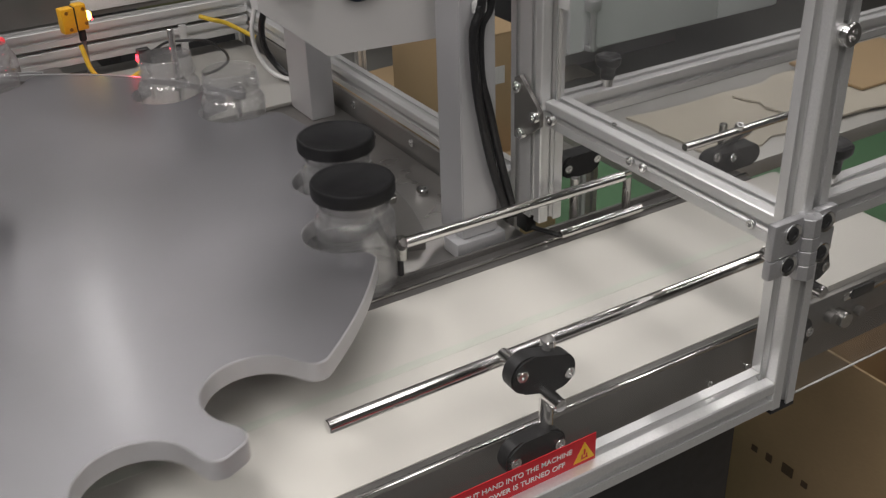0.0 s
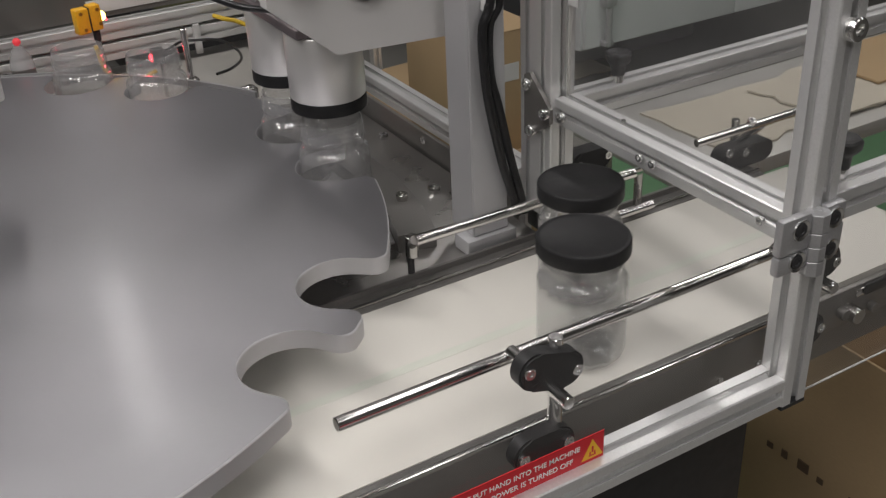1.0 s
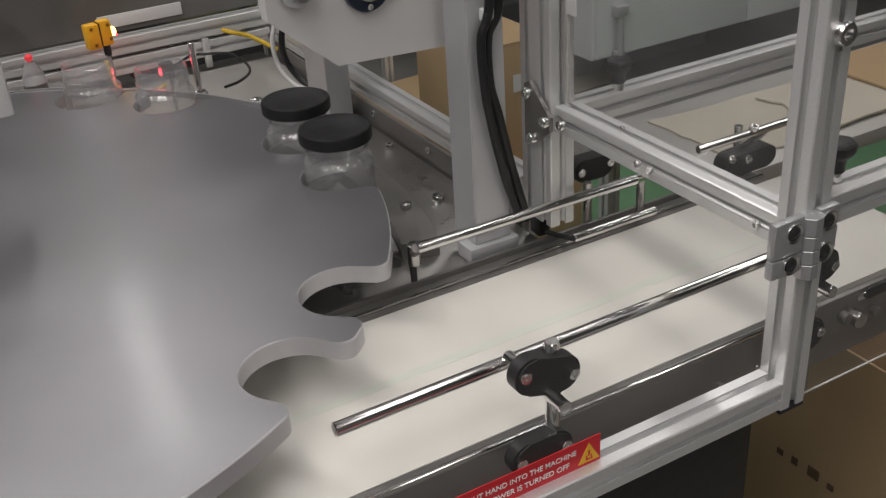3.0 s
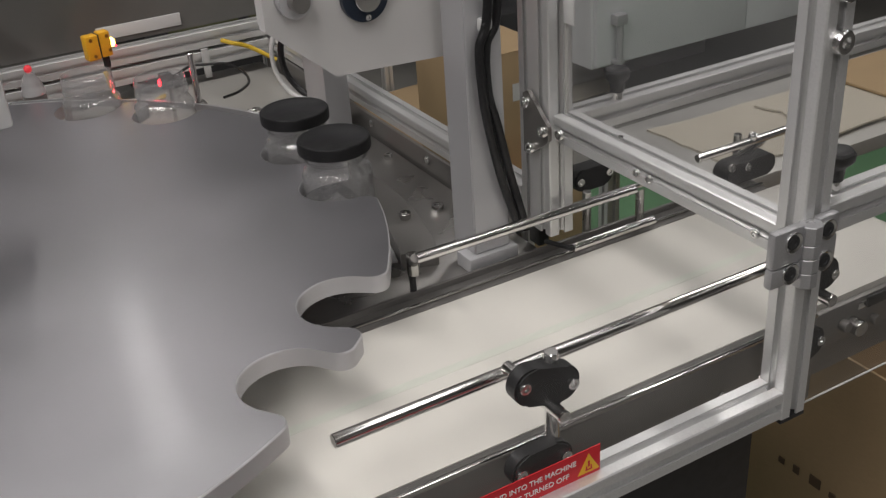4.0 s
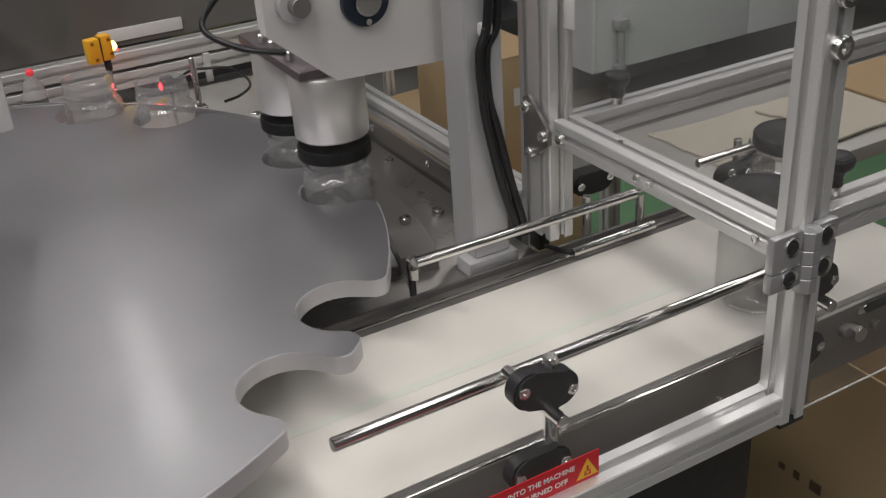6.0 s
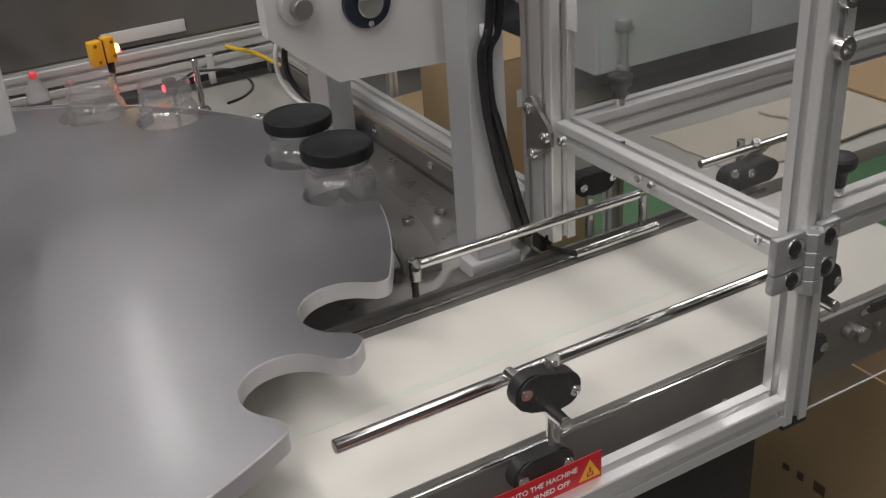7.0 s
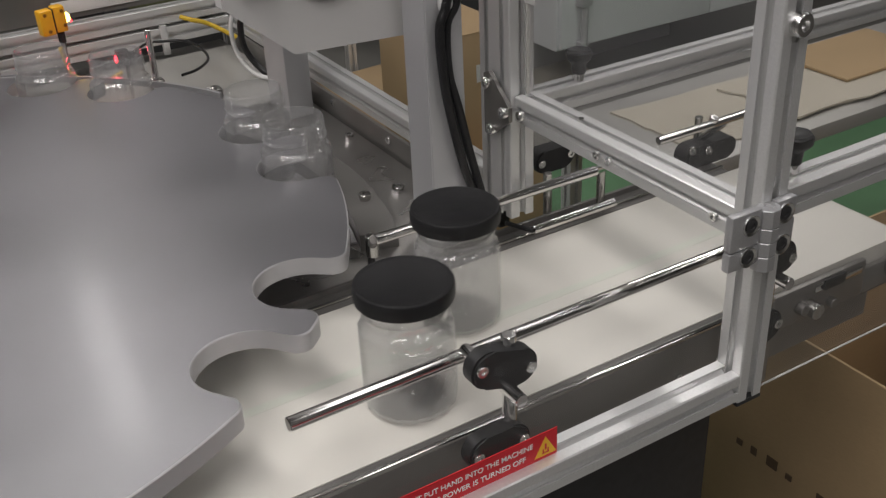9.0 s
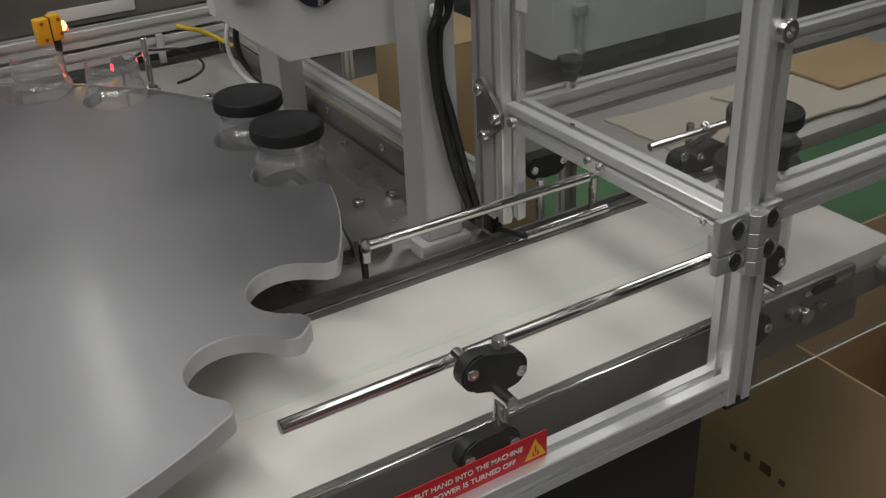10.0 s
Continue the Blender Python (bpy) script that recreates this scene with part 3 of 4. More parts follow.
def guard_door():
    d = empty("guard_door", (0.56, 0.54, 0.9), "hinged guard door of aluminium profile and clear acrylic", "door")
    at = Vector((0.56, 0.54, 0.9))

    def P(*a):
        return Vector(a) - at
    part("bottom_rail", extrusion(P(-0.55, 0.540, 0.9165), P(0.5795, 0.540, 0.9165)), ALU, d)
    part("stile", extrusion(P(-0.535, 0.540, 0.932), P(-0.535, 0.540, 1.75)), ALU, d)
    part("top_rail", extrusion(P(-0.55, 0.540, 1.766), P(0.5795, 0.540, 1.766)), ALU, d)
    # hinge: two thick leaves with bored screw seats and a six-sided knuckle in four pieces
    def leaf(x0, x1, z0, z1):
        return box(P(x0, 0, 0).x, P(x1, 0, 0).x, -0.0245, -0.0155, P(0, 0, z0).z, P(0, 0, z1).z, 0.0025)
    h = part("hinge", leaf(0.538, 0.572, 1.0755, 1.1090), HINGE, d, "cast grey hinge with countersunk screws")
    part("leaf", leaf(0.538, 0.572, 1.0570, 1.0750), HINGE, h)
    part("leaf", leaf(0.589, 0.612, 1.0900, 1.1090), HINGE, h)
    part("leaf", leaf(0.589, 0.612, 1.0640, 1.0895), HINGE, h)
    for z0, z1 in ((1.0490, 1.0630), (1.0635, 1.0765), (1.0770, 1.0895), (1.0900, 1.1065)):
        bm = bmesh.new()
        lathe([(0, 0), (0.0098, 0), (0.0103, 0.0006), (0.0103, z1 - z0 - 0.0006), (0.0098, z1 - z0), (0.0045, z1 - z0), (0.0040, z1 - z0 - 0.001), (0, z1 - z0 - 0.001)], 8, bm)
        bm.transform(Matrix.Translation(P(0.5805, 0.518, z0)) @ Matrix.Rotation(radians(22.5), 4, "Z"))
        part("knuckle", bm, HINGE, h, smooth=0.2)
    for x in (0.5593, 0.5985):
        for z in (1.0965, 1.0670):
            seat = bmesh.new()
            lathe([(0.0060, 0.0004), (0.0088, 0.0016), (0.0094, 0.0014), (0.0094, 0.0), (0.0060, 0.0004)], 24, seat)
            seat.transform(Matrix.Translation(P(x, 0.5155, z)) @ Vector((0, -1, 0)).to_track_quat("Z", "Y").to_matrix().to_4x4())
            part("screw_seat", seat, CHROMESCR, h)
            part("screw", bolt_mesh(0.0060, 0.0014, None, P(x, 0.5154, z), (0, -1, 0)), DARKM, h)
    p = part("panel", box(P(-0.52, 0, 0).x, P(0.5780, 0, 0).x, -0.003, 0.001, 0.0325, 0.84), PANE, d, "clear acrylic panel")
    p.visible_shadow = False


guard_door()


def text_mesh(words, size, align="RIGHT"):
    cu = bpy.data.curves.new("print", "FONT")
    cu.body, cu.size, cu.align_x, cu.extrude = words, size, align, 0.00012
    cu.offset = 0.00008
    ob = bpy.data.objects.new("print", cu)
    scene.collection.objects.link(ob)
    me = bpy.data.meshes.new_from_object(ob.evaluated_get(bpy.context.evaluated_depsgraph_get()))
    bpy.data.objects.remove(ob)
    bm = bmesh.new()
    bm.from_mesh(me)
    bpy.data.meshes.remove(me)
    return bm


def warning_sticker():
    """A red strip on the door's panel: two lines of white print and a yellow triangle."""
    s = empty("warning_sticker", (0.381, 0.5365, 0.931), "red warning sticker with white lettering and yellow triangle", "sticker")
    part("backing", box(-0.245, 0.0, -0.0006, 0.0, 0.0, 0.0275, 0.0), RED, s, smooth=0)
    up = Matrix.Rotation(radians(90), 4, "X")
    for words, x, z in (("DON'T PUT HAND INTO THE MACHINE", -0.0245, 0.0160), ("UNLESS POWER IS TURNED OFF", -0.0315, 0.0060)):
        bm = text_mesh(words, 0.0072)
        wide = max(v.co.x for v in bm.verts) - min(v.co.x for v in bm.verts)
        bm.transform(Matrix.Translation((x, -0.0008, z)) @ up @ Matrix.Diagonal((0.126 * len(words) / 31 / wide, 1, 1, 1)))
        part("lettering", bm, WHITE, s, "white capital lettering", smooth=0)
    bm = prism([(-0.0125, 0), (0.0125, 0), (0.0, 0.0215)], 0, 0.0002)
    bm.transform(Matrix.Translation((-0.0118, -0.0006, 0.0035)) @ up @ Matrix.Diagonal((0.88, 0.9, 1, 1)))
    part("triangle", bm, YELLOWP, s, "yellow warning triangle", smooth=0)
    for x, z, w, h in ((-0.0118, 0.0125, 0.0018, 0.006), (-0.0118, 0.0065, 0.007, 0.0013), (-0.0142, 0.0088, 0.0013, 0.0035), (-0.0094, 0.0088, 0.0013, 0.0035)):
        part("mark", box(x - w / 2, x + w / 2, -0.0011, -0.0009, z - h / 2, z + h / 2), RED, s, smooth=0)


warning_sticker()


# ---- capping head ----
def capping_head():
    h = empty("capping_head", (0.53, 0.99, 0.896), "grey capping head plate on an upright column", "machine head")
    at = Vector((0.53, 0.99, 0.896))

    def P(*a):
        return Vector(a) - at
    a, b = P(0.493, 0.9285, 0.8962), P(0.561, 0.960, 0.9150)
    part("foot", box(a.x, b.x, a.y, b.y, a.z, b.z, 0.0015), CASTG, h)
    # column: a broad plate seen edge on, narrowing upward a little
    bm = bmesh.new()
    lo = [(0.505, 0.935), (0.5535, 0.935), (0.5535, 0.985), (0.505, 0.985)]
    hi = [(0.506, 0.935), (0.548, 0.935), (0.548, 0.985), (0.506, 0.985)]
    va = [bm.verts.new(P(x, y, 0.9155)) for x, y in lo]
    vb = [bm.verts.new(P(x, y, 1.75)) for x, y in hi]
    bm.faces.new(va[::-1])
    bm.faces.new(vb)
    for i in range(4):
        bm.faces.new((va[i], va[(i + 1) % 4], vb[(i + 1) % 4], vb[i]))
    bmesh.ops.bevel(bm, geom=bm.edges[:], offset=0.0015, segments=2, affect="EDGES")
    part("column", bm, CASTG, h)
    # face plate, its lower corner cut off at an angle
    bm = prism([(0.309, -1.211), (0.381, -1.149), (0.515, -1.143), (0.515, -1.75), (0.309, -1.75)], 0, 0.018)
    bm.transform(Matrix.Translation(P(0, 0.9985, 0)) @ Matrix.Rotation(radians(-90), 4, "X"))
    part("face_plate", bm, PAINT, h, "flat grey painted plate")
    bm = prism([(0.312, -1.213), (0.383, -1.152), (0.548, -1.148), (0.548, -1.75), (0.312, -1.75)], 0, 0.012)
    bm.transform(Matrix.Translation(P(0, 1.017, 0)) @ Matrix.Rotation(radians(-90), 4, "X"))
    part("back_plate", bm, PAINT, h)
    f = part("flange", rod(P(0.420, 0.998, 1.230), P(0.420, 0.989, 1.230), 0.027, seg=40), NAVY, h, "dark blue bearing flange")
    part("bearing", rod(P(0.420, 0.9885, 1.230), P(0.420, 0.982, 1.230), 0.015), STEELRAIL, f)
    for a in (270, 30, 150):
        part("screw", bolt_mesh(0.0035, 0.003, None, P(0.420 + 0.0215 * math.cos(math.radians(a)), 0.9888, 1.230 + 0.0215 * math.sin(math.radians(a))), (0, -1, 0)), CHROMESCR, f)
    b2 = part("boss", rod(P(0.341, 0.998, 1.241), P(0.341, 0.986, 1.241), 0.019), CASTG, h)
    part("bolt", rod(P(0.341, 0.9855, 1.241), P(0.341, 0.972, 1.241), 0.0105), STEEL, b2)
    part("support", box(P(0.535, 0, 0).x, P(0.575, 0, 0).x, P(0, 1.42, 0).y, P(0, 1.50, 0).y, 0.0, 0.85, 0.002), CASTG, h)
    part("arm", box(P(0.535, 0, 0).x, P(0.575, 0, 0).x, P(0, 1.030, 0).y, P(0, 1.418, 0).y, 0.44, 0.52, 0.002), CASTG, h)
    part("ear", box(P(0.520, 0, 0).x, P(0.536, 0, 0).x, P(0, 0.925, 0).y, P(0, 0.9345, 0).y, P(0, 0, 1.185).z, P(0, 0, 1.20).z, 0.003), WHITEP, h)
    part("bolt", bolt_mesh(0.005, 0.005, None, P(0.525, 0.925, 1.192), (0, -1, 0)), BLACKP, h)
    return h


capping_head()


def hoses():
    rows = [(0.575, 0.985, 1.30), (0.566, 0.985, 1.182), (0.554, 0.982, 1.146), (0.556, 0.980, 1.09), (0.562, 0.980, 1.047), (0.577, 0.982, 0.977), (0.596, 0.985, 0.915), (0.600, 0.99, 0.897)]
    for dx, dy, r in ((0, 0, 0.0052), (0.0120, 0.004, 0.0052)):
        o = obj("cable", tube([((x + 0.038) * 0.937 - 0.038 + dx * (1 + 0.25 * math.sin(i * 1.7)), 0.924 + dy * (i < 6), max(0.8975, 1.507 - (1.507 - z) * 0.937)) for i, (x, y, z) in enumerate(rows)], r), RUBBER)
        tagged(o, "thick black cable hanging beside the grey column", "cable", "black cables")
    o = obj("hose", tube([(0.565, 1.62, 1.12), (0.554, 1.62, 1.029), (0.545, 1.62, 0.992), (0.549, 1.62, 0.952), (0.567, 1.60, 0.918), (0.585, 1.56, 0.9075)], 0.0055), RUBBER)
    tagged(o, "black hose curving down to the deck plate", "hose", "loose hoses")
    o = obj("hose", tube([(0.550, 1.63, 1.12), (0.541, 1.63, 1.029), (0.532, 1.63, 0.99), (0.536, 1.63, 0.95), (0.552, 1.61, 0.916), (0.575, 1.57, 0.9075)], 0.004), WHITEP)
    tagged(o, "pale grey hose curving down to the deck plate", "hose", "loose hoses")
    o = obj("sensor_cable", tube([(0.405, 1.79, 0.935), (0.436, 1.805, 0.94), (0.46, 1.798, 0.94), (0.495, 1.773, 0.94), (0.503, 1.71, 0.94), (0.49, 1.646, 0.942), (0.451, 1.582, 0.952), (0.416, 1.553, 0.958)], 0.0024), RUBBER)
    tagged(o, "thin black looped sensor cable", "cable")
    o = obj("yellow_cable", tube([(0.505, 1.815, 0.972), (0.52, 1.80, 0.967), (0.55, 1.80, 0.954), (0.592, 1.78, 0.925)], 0.004), YELLOWC)
    tagged(o, "yellow cable sagging from the back rail", "cable", "yellow cables")
    o = obj("yellow_cable", tube([(0.276, 1.735, 0.985), (0.282, 1.715, 0.945), (0.305, 1.70, 0.922), (0.335, 1.70, 0.925), (0.36, 1.71, 0.93)], 0.004), YELLOWC)
    tagged(o, "yellow cable hanging from the sensor", "cable", "yellow cables")


hoses()


def yellow_sensor():
    s = empty("light_sensor", (0.280, 1.755, 0.9), "yellow photoelectric sensor with a glowing amber lamp", "sensor")
    r = Matrix.Rotation(radians(10), 4, "Z") @ Matrix.Translation((0, 0, 0.019)) @ Matrix.Scale(0.86, 4)
    bm = box(-0.030, -0.004, -0.012, 0.012, 0.098, 0.146, 0.003)
    box(-0.0025, 0.020, -0.012, 0.012, 0.100, 0.149, 0.003, bm)
    bm.transform(r)
    b = part("housing", bm, SENSORY, s, "yellow plastic housing")
    bm = box(-0.004, -0.0025, -0.0115, 0.0115, 0.099, 0.146)
    bm.transform(r)
    part("joint", bm, DARKM, b)
    # screw recesses: their shade is put into the brown colour
    for x, z in ((-0.020, 0.138), (-0.016, 0.106), (0.013, 0.140), (0.015, 0.112)):
        bm = bolt_mesh(0.0035, 0.001, None, (x, -0.0122, z), (0, -1, 0))
        bm.transform(r)
        part("screw", bm, BROWN, b)
    bm = bmesh.new()
    lathe([(0, 0), (0.0075, 0), (0.007, 0.006), (0.004, 0.009), (0, 0.010)], 16, bm)
    bm.transform(r @ Matrix.Translation((0.020, -0.004, 0.124)) @ Matrix.Rotation(radians(90), 4, "Y") @ Matrix.Diagonal((1.3, 1, 1, 1)))
    part("lamp", bm, AMBERGLOW, b, "glowing amber lamp")
    bm = rod((0.0282, -0.006, 0.1165), (0.0305, -0.006, 0.1165), 0.003, chamfer=0.0004)
    bm.transform(r)
    part("lamp_red", bm, REDGLOW, b, "glowing red lamp")
    part("gland", rod((0.006, 0, 0.086), (0.006, 0, 0.1035), 0.006), BLACKP, s)
    part("stem", rod((0.006, 0.0, 0.0035), (0.006, 0, 0.086), 0.004), STEEL, s)


yellow_sensor()


def red_sensor(at, label):
    s = empty("beam_sensor", at, label, "sensor")
    part("base", box(-0.018, 0.018, -0.012, 0.012, -0.0193, 0.004, 0.002), STEEL, s)
    bm = bmesh.new()
    lathe([(0, 0.0045), (0.020, 0.0045), (0.016, 0.022), (0.007, 0.040), (0, 0.040)], 20, bm)
    part("cone", bm, PANE2, s, "cloudy clear cone")
    bm = bmesh.new()
    bmesh.ops.create_uvsphere(bm, u_segments=14, v_segments=8, radius=0.0065)
    bm.transform(Matrix.Translation((0, 0, 0.0465)))
    part("lamp", bm, REDSOFT, s, "dim red lamp")
    return s


red_sensor((0.160, 1.752, 0.964), "small sensor with a dim red lamp on a strip")
tagged(obj("sensor_shelf", box(0.07, 0.24, 1.735, 1.775, 0.9395, 0.9445, 0.001), STEEL), "narrow dark steel strip carrying a sensor", "bracket")
part("shelf_leg", box(0.2, 0.21, 1.75, 1.76, 0.9035, 0.939), STEEL, bpy.data.objects["sensor_shelf"])
red = empty("beam_lamp", (0.352, 1.648, 0.903), "small red beam lamp on a black block", "sensor")
part("block", box(-0.010, 0.010, -0.008, 0.008, 0.060, 0.085, 0.002), BLACKP, red)
part("stem", rod((0.004, 0, 0.0005), (0.004, 0, 0.0598), 0.003), STEELRAIL, red)
redlamp = bpy.data.lights.new("beam", "POINT")
redlamp.energy, redlamp.color, redlamp.shadow_soft_size = 0.05, (1.0, 0.05, 0.08), 0.006
new("beam", redlamp).location = (0.332, 1.640, 0.982)
bm = rod((-0.0105, -0.004, 0.072), (-0.0135, -0.004, 0.072), 0.006)
part("lens", bm, REDGLOW, red, "glowing red lens")
o = obj("bracket_plate", box(0.030, 0.078, 1.30, 1.314, 1.072, 1.20, 0.005), WHITEP)
tagged(o, "pale grey rounded plate above the star wheel", "plate")
part("plate_arm", box(0.030, 0.05, 1.3145, 1.872, 1.130, 1.160, 0.003), WHITEP, o)


# ---- beyond the machine ----
def carton(name, x0, x1, y0, y1, z1, label, flaps=True, z0=0.0, turn=0):
    """An open cardboard box: four walls, a bottom, and flaps that hang out."""
    cx, cy = (x0 + x1) / 2, (y0 + y1) / 2
    c = empty(name, (cx, cy, z0 + 0.001), label, "box", "cardboard boxes")
    c.rotation_euler = (0, 0, radians(turn))
    w, d, h, t = (x1 - x0) / 2, (y1 - y0) / 2, z1 - z0, 0.005
    part("bottom", box(-w, w, -d, d, 0, t), CARD, c)
    part("side", box(-w, -w + t, -d, d, t, h, 0.001), CARD, c)
    part("side", box(w - t, w, -d, d, t, h, 0.001), CARD, c)
    part("side", box(-w + t, w - t, -d, -d + t, t, h, 0.001), CARD, c)
    part("side", box(-w + t, w - t, d - t, d, t, h, 0.001), CARD, c)
    if flaps:
        for s in (-1, 1):
            bm = box(-0.003, 0.003, -d, d, -h * 0.32, 0.0, 0.001)
            bm.transform(Matrix.Translation((s * (w + 0.008), 0, h - 0.001)) @ Matrix.Rotation(radians(-7 * s), 4, "Y"))
            part("flap", bm, CARD, c)
    else:
        part("lid_panel", box(-w, w, -d, d, h, h + t, 0.001), CARD, c)
    return c


catch = carton("carton", 1.055, 1.60, 0.42, 1.02, 0.612, "large open cardboard box under the conveyor's end", flaps=False)
for ob in list(catch.children):
    if ob.name.startswith("lid_panel"):
        bpy.data.objects.remove(ob)
for i, (dy, w) in enumerate(((0.194, 0.012), (0.163, 0.012), (0.124, 0.022), (0.089, 0.012), (0.024, 0.02))):
    part("print_bar", box(-0.2745, -0.2728, dy - w / 2, dy + w / 2, 0.350, 0.361 + 0.004 * (i % 3)), DARKINK, catch)
carton("carton", 1.02, 1.62, 2.35, 2.95, 0.34, "low brown cardboard box on the floor", flaps=False, turn=4)
carton("carton", 1.16, 1.40, 1.92, 2.20, 0.40, "brown cardboard box standing on the floor", flaps=False)
b3 = carton("carton", 1.17, 1.385, 2.05, 2.34, 0.72, "brown cardboard box with a white paper label", flaps=False, z0=0.402)
part("paper_label", box(0.005, 0.05, -0.1465, -0.1455, 0.195, 0.240), WHITEP, b3, "white paper label")


def bench():
    b = empty("work_bench", (0, 0, 0), "low bench covered with flattened cardboard sheets", "bench")
    part("top", box(1.08, 2.3, 1.17, 1.50, 0.70, 0.73, 0.003), TABLETOP, b, "dull worn steel bench top")
    for x in (1.12, 2.25):
        for y in (1.21, 1.46):
            part("leg", extrusion((x, y, 0), (x, y, 0.70)), ALU, b)


bench()


def ragged_sheet(name, x0, x1, y0, y1, z, label, seed):
    rnd = random.Random(seed)
    pts = []
    for (ax, ay), (bx, by) in (((x0, y0), (x1, y0)), ((x1, y0), (x1, y1)), ((x1, y1), (x0, y1)), ((x0, y1), (x0, y0))):
        for i in range(8):
            t = i / 8
            pts.append((ax + (bx - ax) * t + rnd.uniform(-0.012, 0.012), ay + (by - ay) * t + rnd.uniform(-0.012, 0.012)))
    o = obj(name, prism(pts, z, z + 0.004), PALECARD)
    return tagged(o, label, "cardboard")


ragged_sheet("cardboard_sheet", 1.20, 1.66, 1.22, 1.44, 0.7305, "flattened pale cardboard sheet with torn edges", 3)
ragged_sheet("cardboard_sheet", 1.45, 1.98, 1.20, 1.40, 0.7365, "flattened pale cardboard sheet with torn edges", 5)
ragged_sheet("cardboard_sheet", 2.22, 2.60, 3.22, 3.40, 0.0045, "flattened pale cardboard lying on the floor", 8)
o = obj("cardboard_sheet", box(1.66, 1.95, 1.27, 1.46, 0.742, 0.748, 0.001), CARD)
tagged(o, "flattened brown cardboard sheet on the pile", "cardboard")


def cabinet():
    c = empty("control_cabinet", (2.57, 2.95, 0.0), "pale grey control cabinet with a bar handle", "cabinet")
    part("body", box(-0.35, 0.75, 0.012, 0.55, 0.23, 1.75, 0.004), CABINET, c)
    part("plinth", box(-0.20, 0.60, 0.42, 0.53, 0.0, 0.2295), CASTG, c)
    dd = part("door", box(-0.34, 0.40, -0.008, 0.0115, 0.24, 1.73, 0.004), CABINET, c)
    h = part("handle", rod((-0.255, -0.035, 0.245), (-0.255, -0.035, 0.43), 0.013), CASTG, dd)
    part("handle_mount", box(-0.28, -0.23, -0.05, -0.0085, 0.395, 0.435, 0.004), CASTG, h)
    part("handle_mount", box(-0.275, -0.235, -0.045, -0.0085, 0.245, 0.265, 0.004), CASTG, h)
    part("badge", box(0.13, 0.18, -0.0095, -0.0082, 0.50, 0.53), DARKM, dd)
    part("door", box(0.405, 0.74, -0.008, 0.0115, 0.24, 1.73, 0.004), CABINET, c)


cabinet()


def rear_machine():
    m = empty("rear_machine", (2.1, 4.2, 0), "dark machine standing behind the line", "machine")
    part("body", box(-1.2, -0.1, 0, 0.6, 0.0, 0.7, 0.01), DARKM, m)
    part("body", box(0.9, 1.9, -0.6, 0.2, 0.0, 1.4, 0.01), CABINET, m)
    part("top", box(-1.25, -0.05, -0.05, 0.65, 0.7005, 0.74, 0.004), CASTG, m)
    for x in (-1.1, -0.75, -0.4):
        part("drawer", box(x, x + 0.3, -0.012, -0.0005, 0.2, 0.6, 0.003), GREENC, m, "dull green drawer front")
    for x in (-0.2, 0.2, 0.6):
        part("frame_post", extrusion((x - 0.9, -1.2, 0), (x - 0.9, -1.2, 0.6)), ALU, m)


rear_machine()
o = obj("storage_crate", box(2.28, 2.46, 3.42, 3.62, 0.001, 0.20, 0.01), GREENC)
tagged(o, "dull green storage crate on the floor", "crate")
o = obj("storage_crate", box(1.90, 2.20, 3.25, 3.55, 0.001, 0.42, 0.01), DARKM)
tagged(o, "dark plastic storage crate on the floor", "crate")

# ---- jars, lids and chucks ----
LID_AT = 0.115


def jar_shell():
    out = [(0, 0.003), (0.028, 0.0025), (0.034, 0.0), (0.0400, 0.001), (0.0430, 0.005), (0.0443, 0.013), (0.0443, 0.078), (0.0442, 0.0815), (0.0439, 0.0840), (0.0434, 0.0862), (0.0427, 0.0882), (0.0418, 0.0900), (0.0407, 0.0915), (0.0394, 0.0927), (0.0383, 0.0937), (0.0377, 0.0950), (0.0377, 0.103)]
    inn = [(0.0364, 0.1025), (0.0365, 0.0940), (0.0386, 0.0915), (0.0406, 0.0893), (0.0420, 0.0862), (0.0427, 0.0825), (0.0430, 0.077), (0.0430, 0.013), (0.0415, 0.007), (0.036, 0.004), (0.028, 0.0045), (0, 0.005)]
    bm = lathe(out + inn, 120)
    for v in bm.verts:      # shallow flutes round the shoulder and the foot
        a = math.atan2(v.co.y, v.co.x)
        f = 1
        if 0.0800 < v.co.z < 0.0940:
            f = 1 + 0.024 * math.cos(20 * a) * math.sin((v.co.z - 0.0800) / 0.0140 * math.pi)
        elif 0.0005 < v.co.z < 0.010:
            f = 1 + 0.020 * math.cos(16 * a)
        if f != 1:
            v.co.x *= f
            v.co.y *= f
    return bm


def jar_neck():
    H = 0.1285
    out = [(0.0372, 0.1035), (0.0402, 0.1040), (0.0402, 0.1065), (0.0378, 0.1075), (0.0378, 0.111), (0.0390, 0.1118), (0.0390, 0.1132), (0.0378, 0.114),
           (0.0378, 0.118), (0.0390, 0.1188), (0.0390, 0.1202), (0.0378, 0.121), (0.0378, H - 0.001), (0.0370, H)]
    inn = [(0.0360, H - 0.0005), (0.0358, 0.1035)]
    return lathe(out + inn + out[:1], 44)


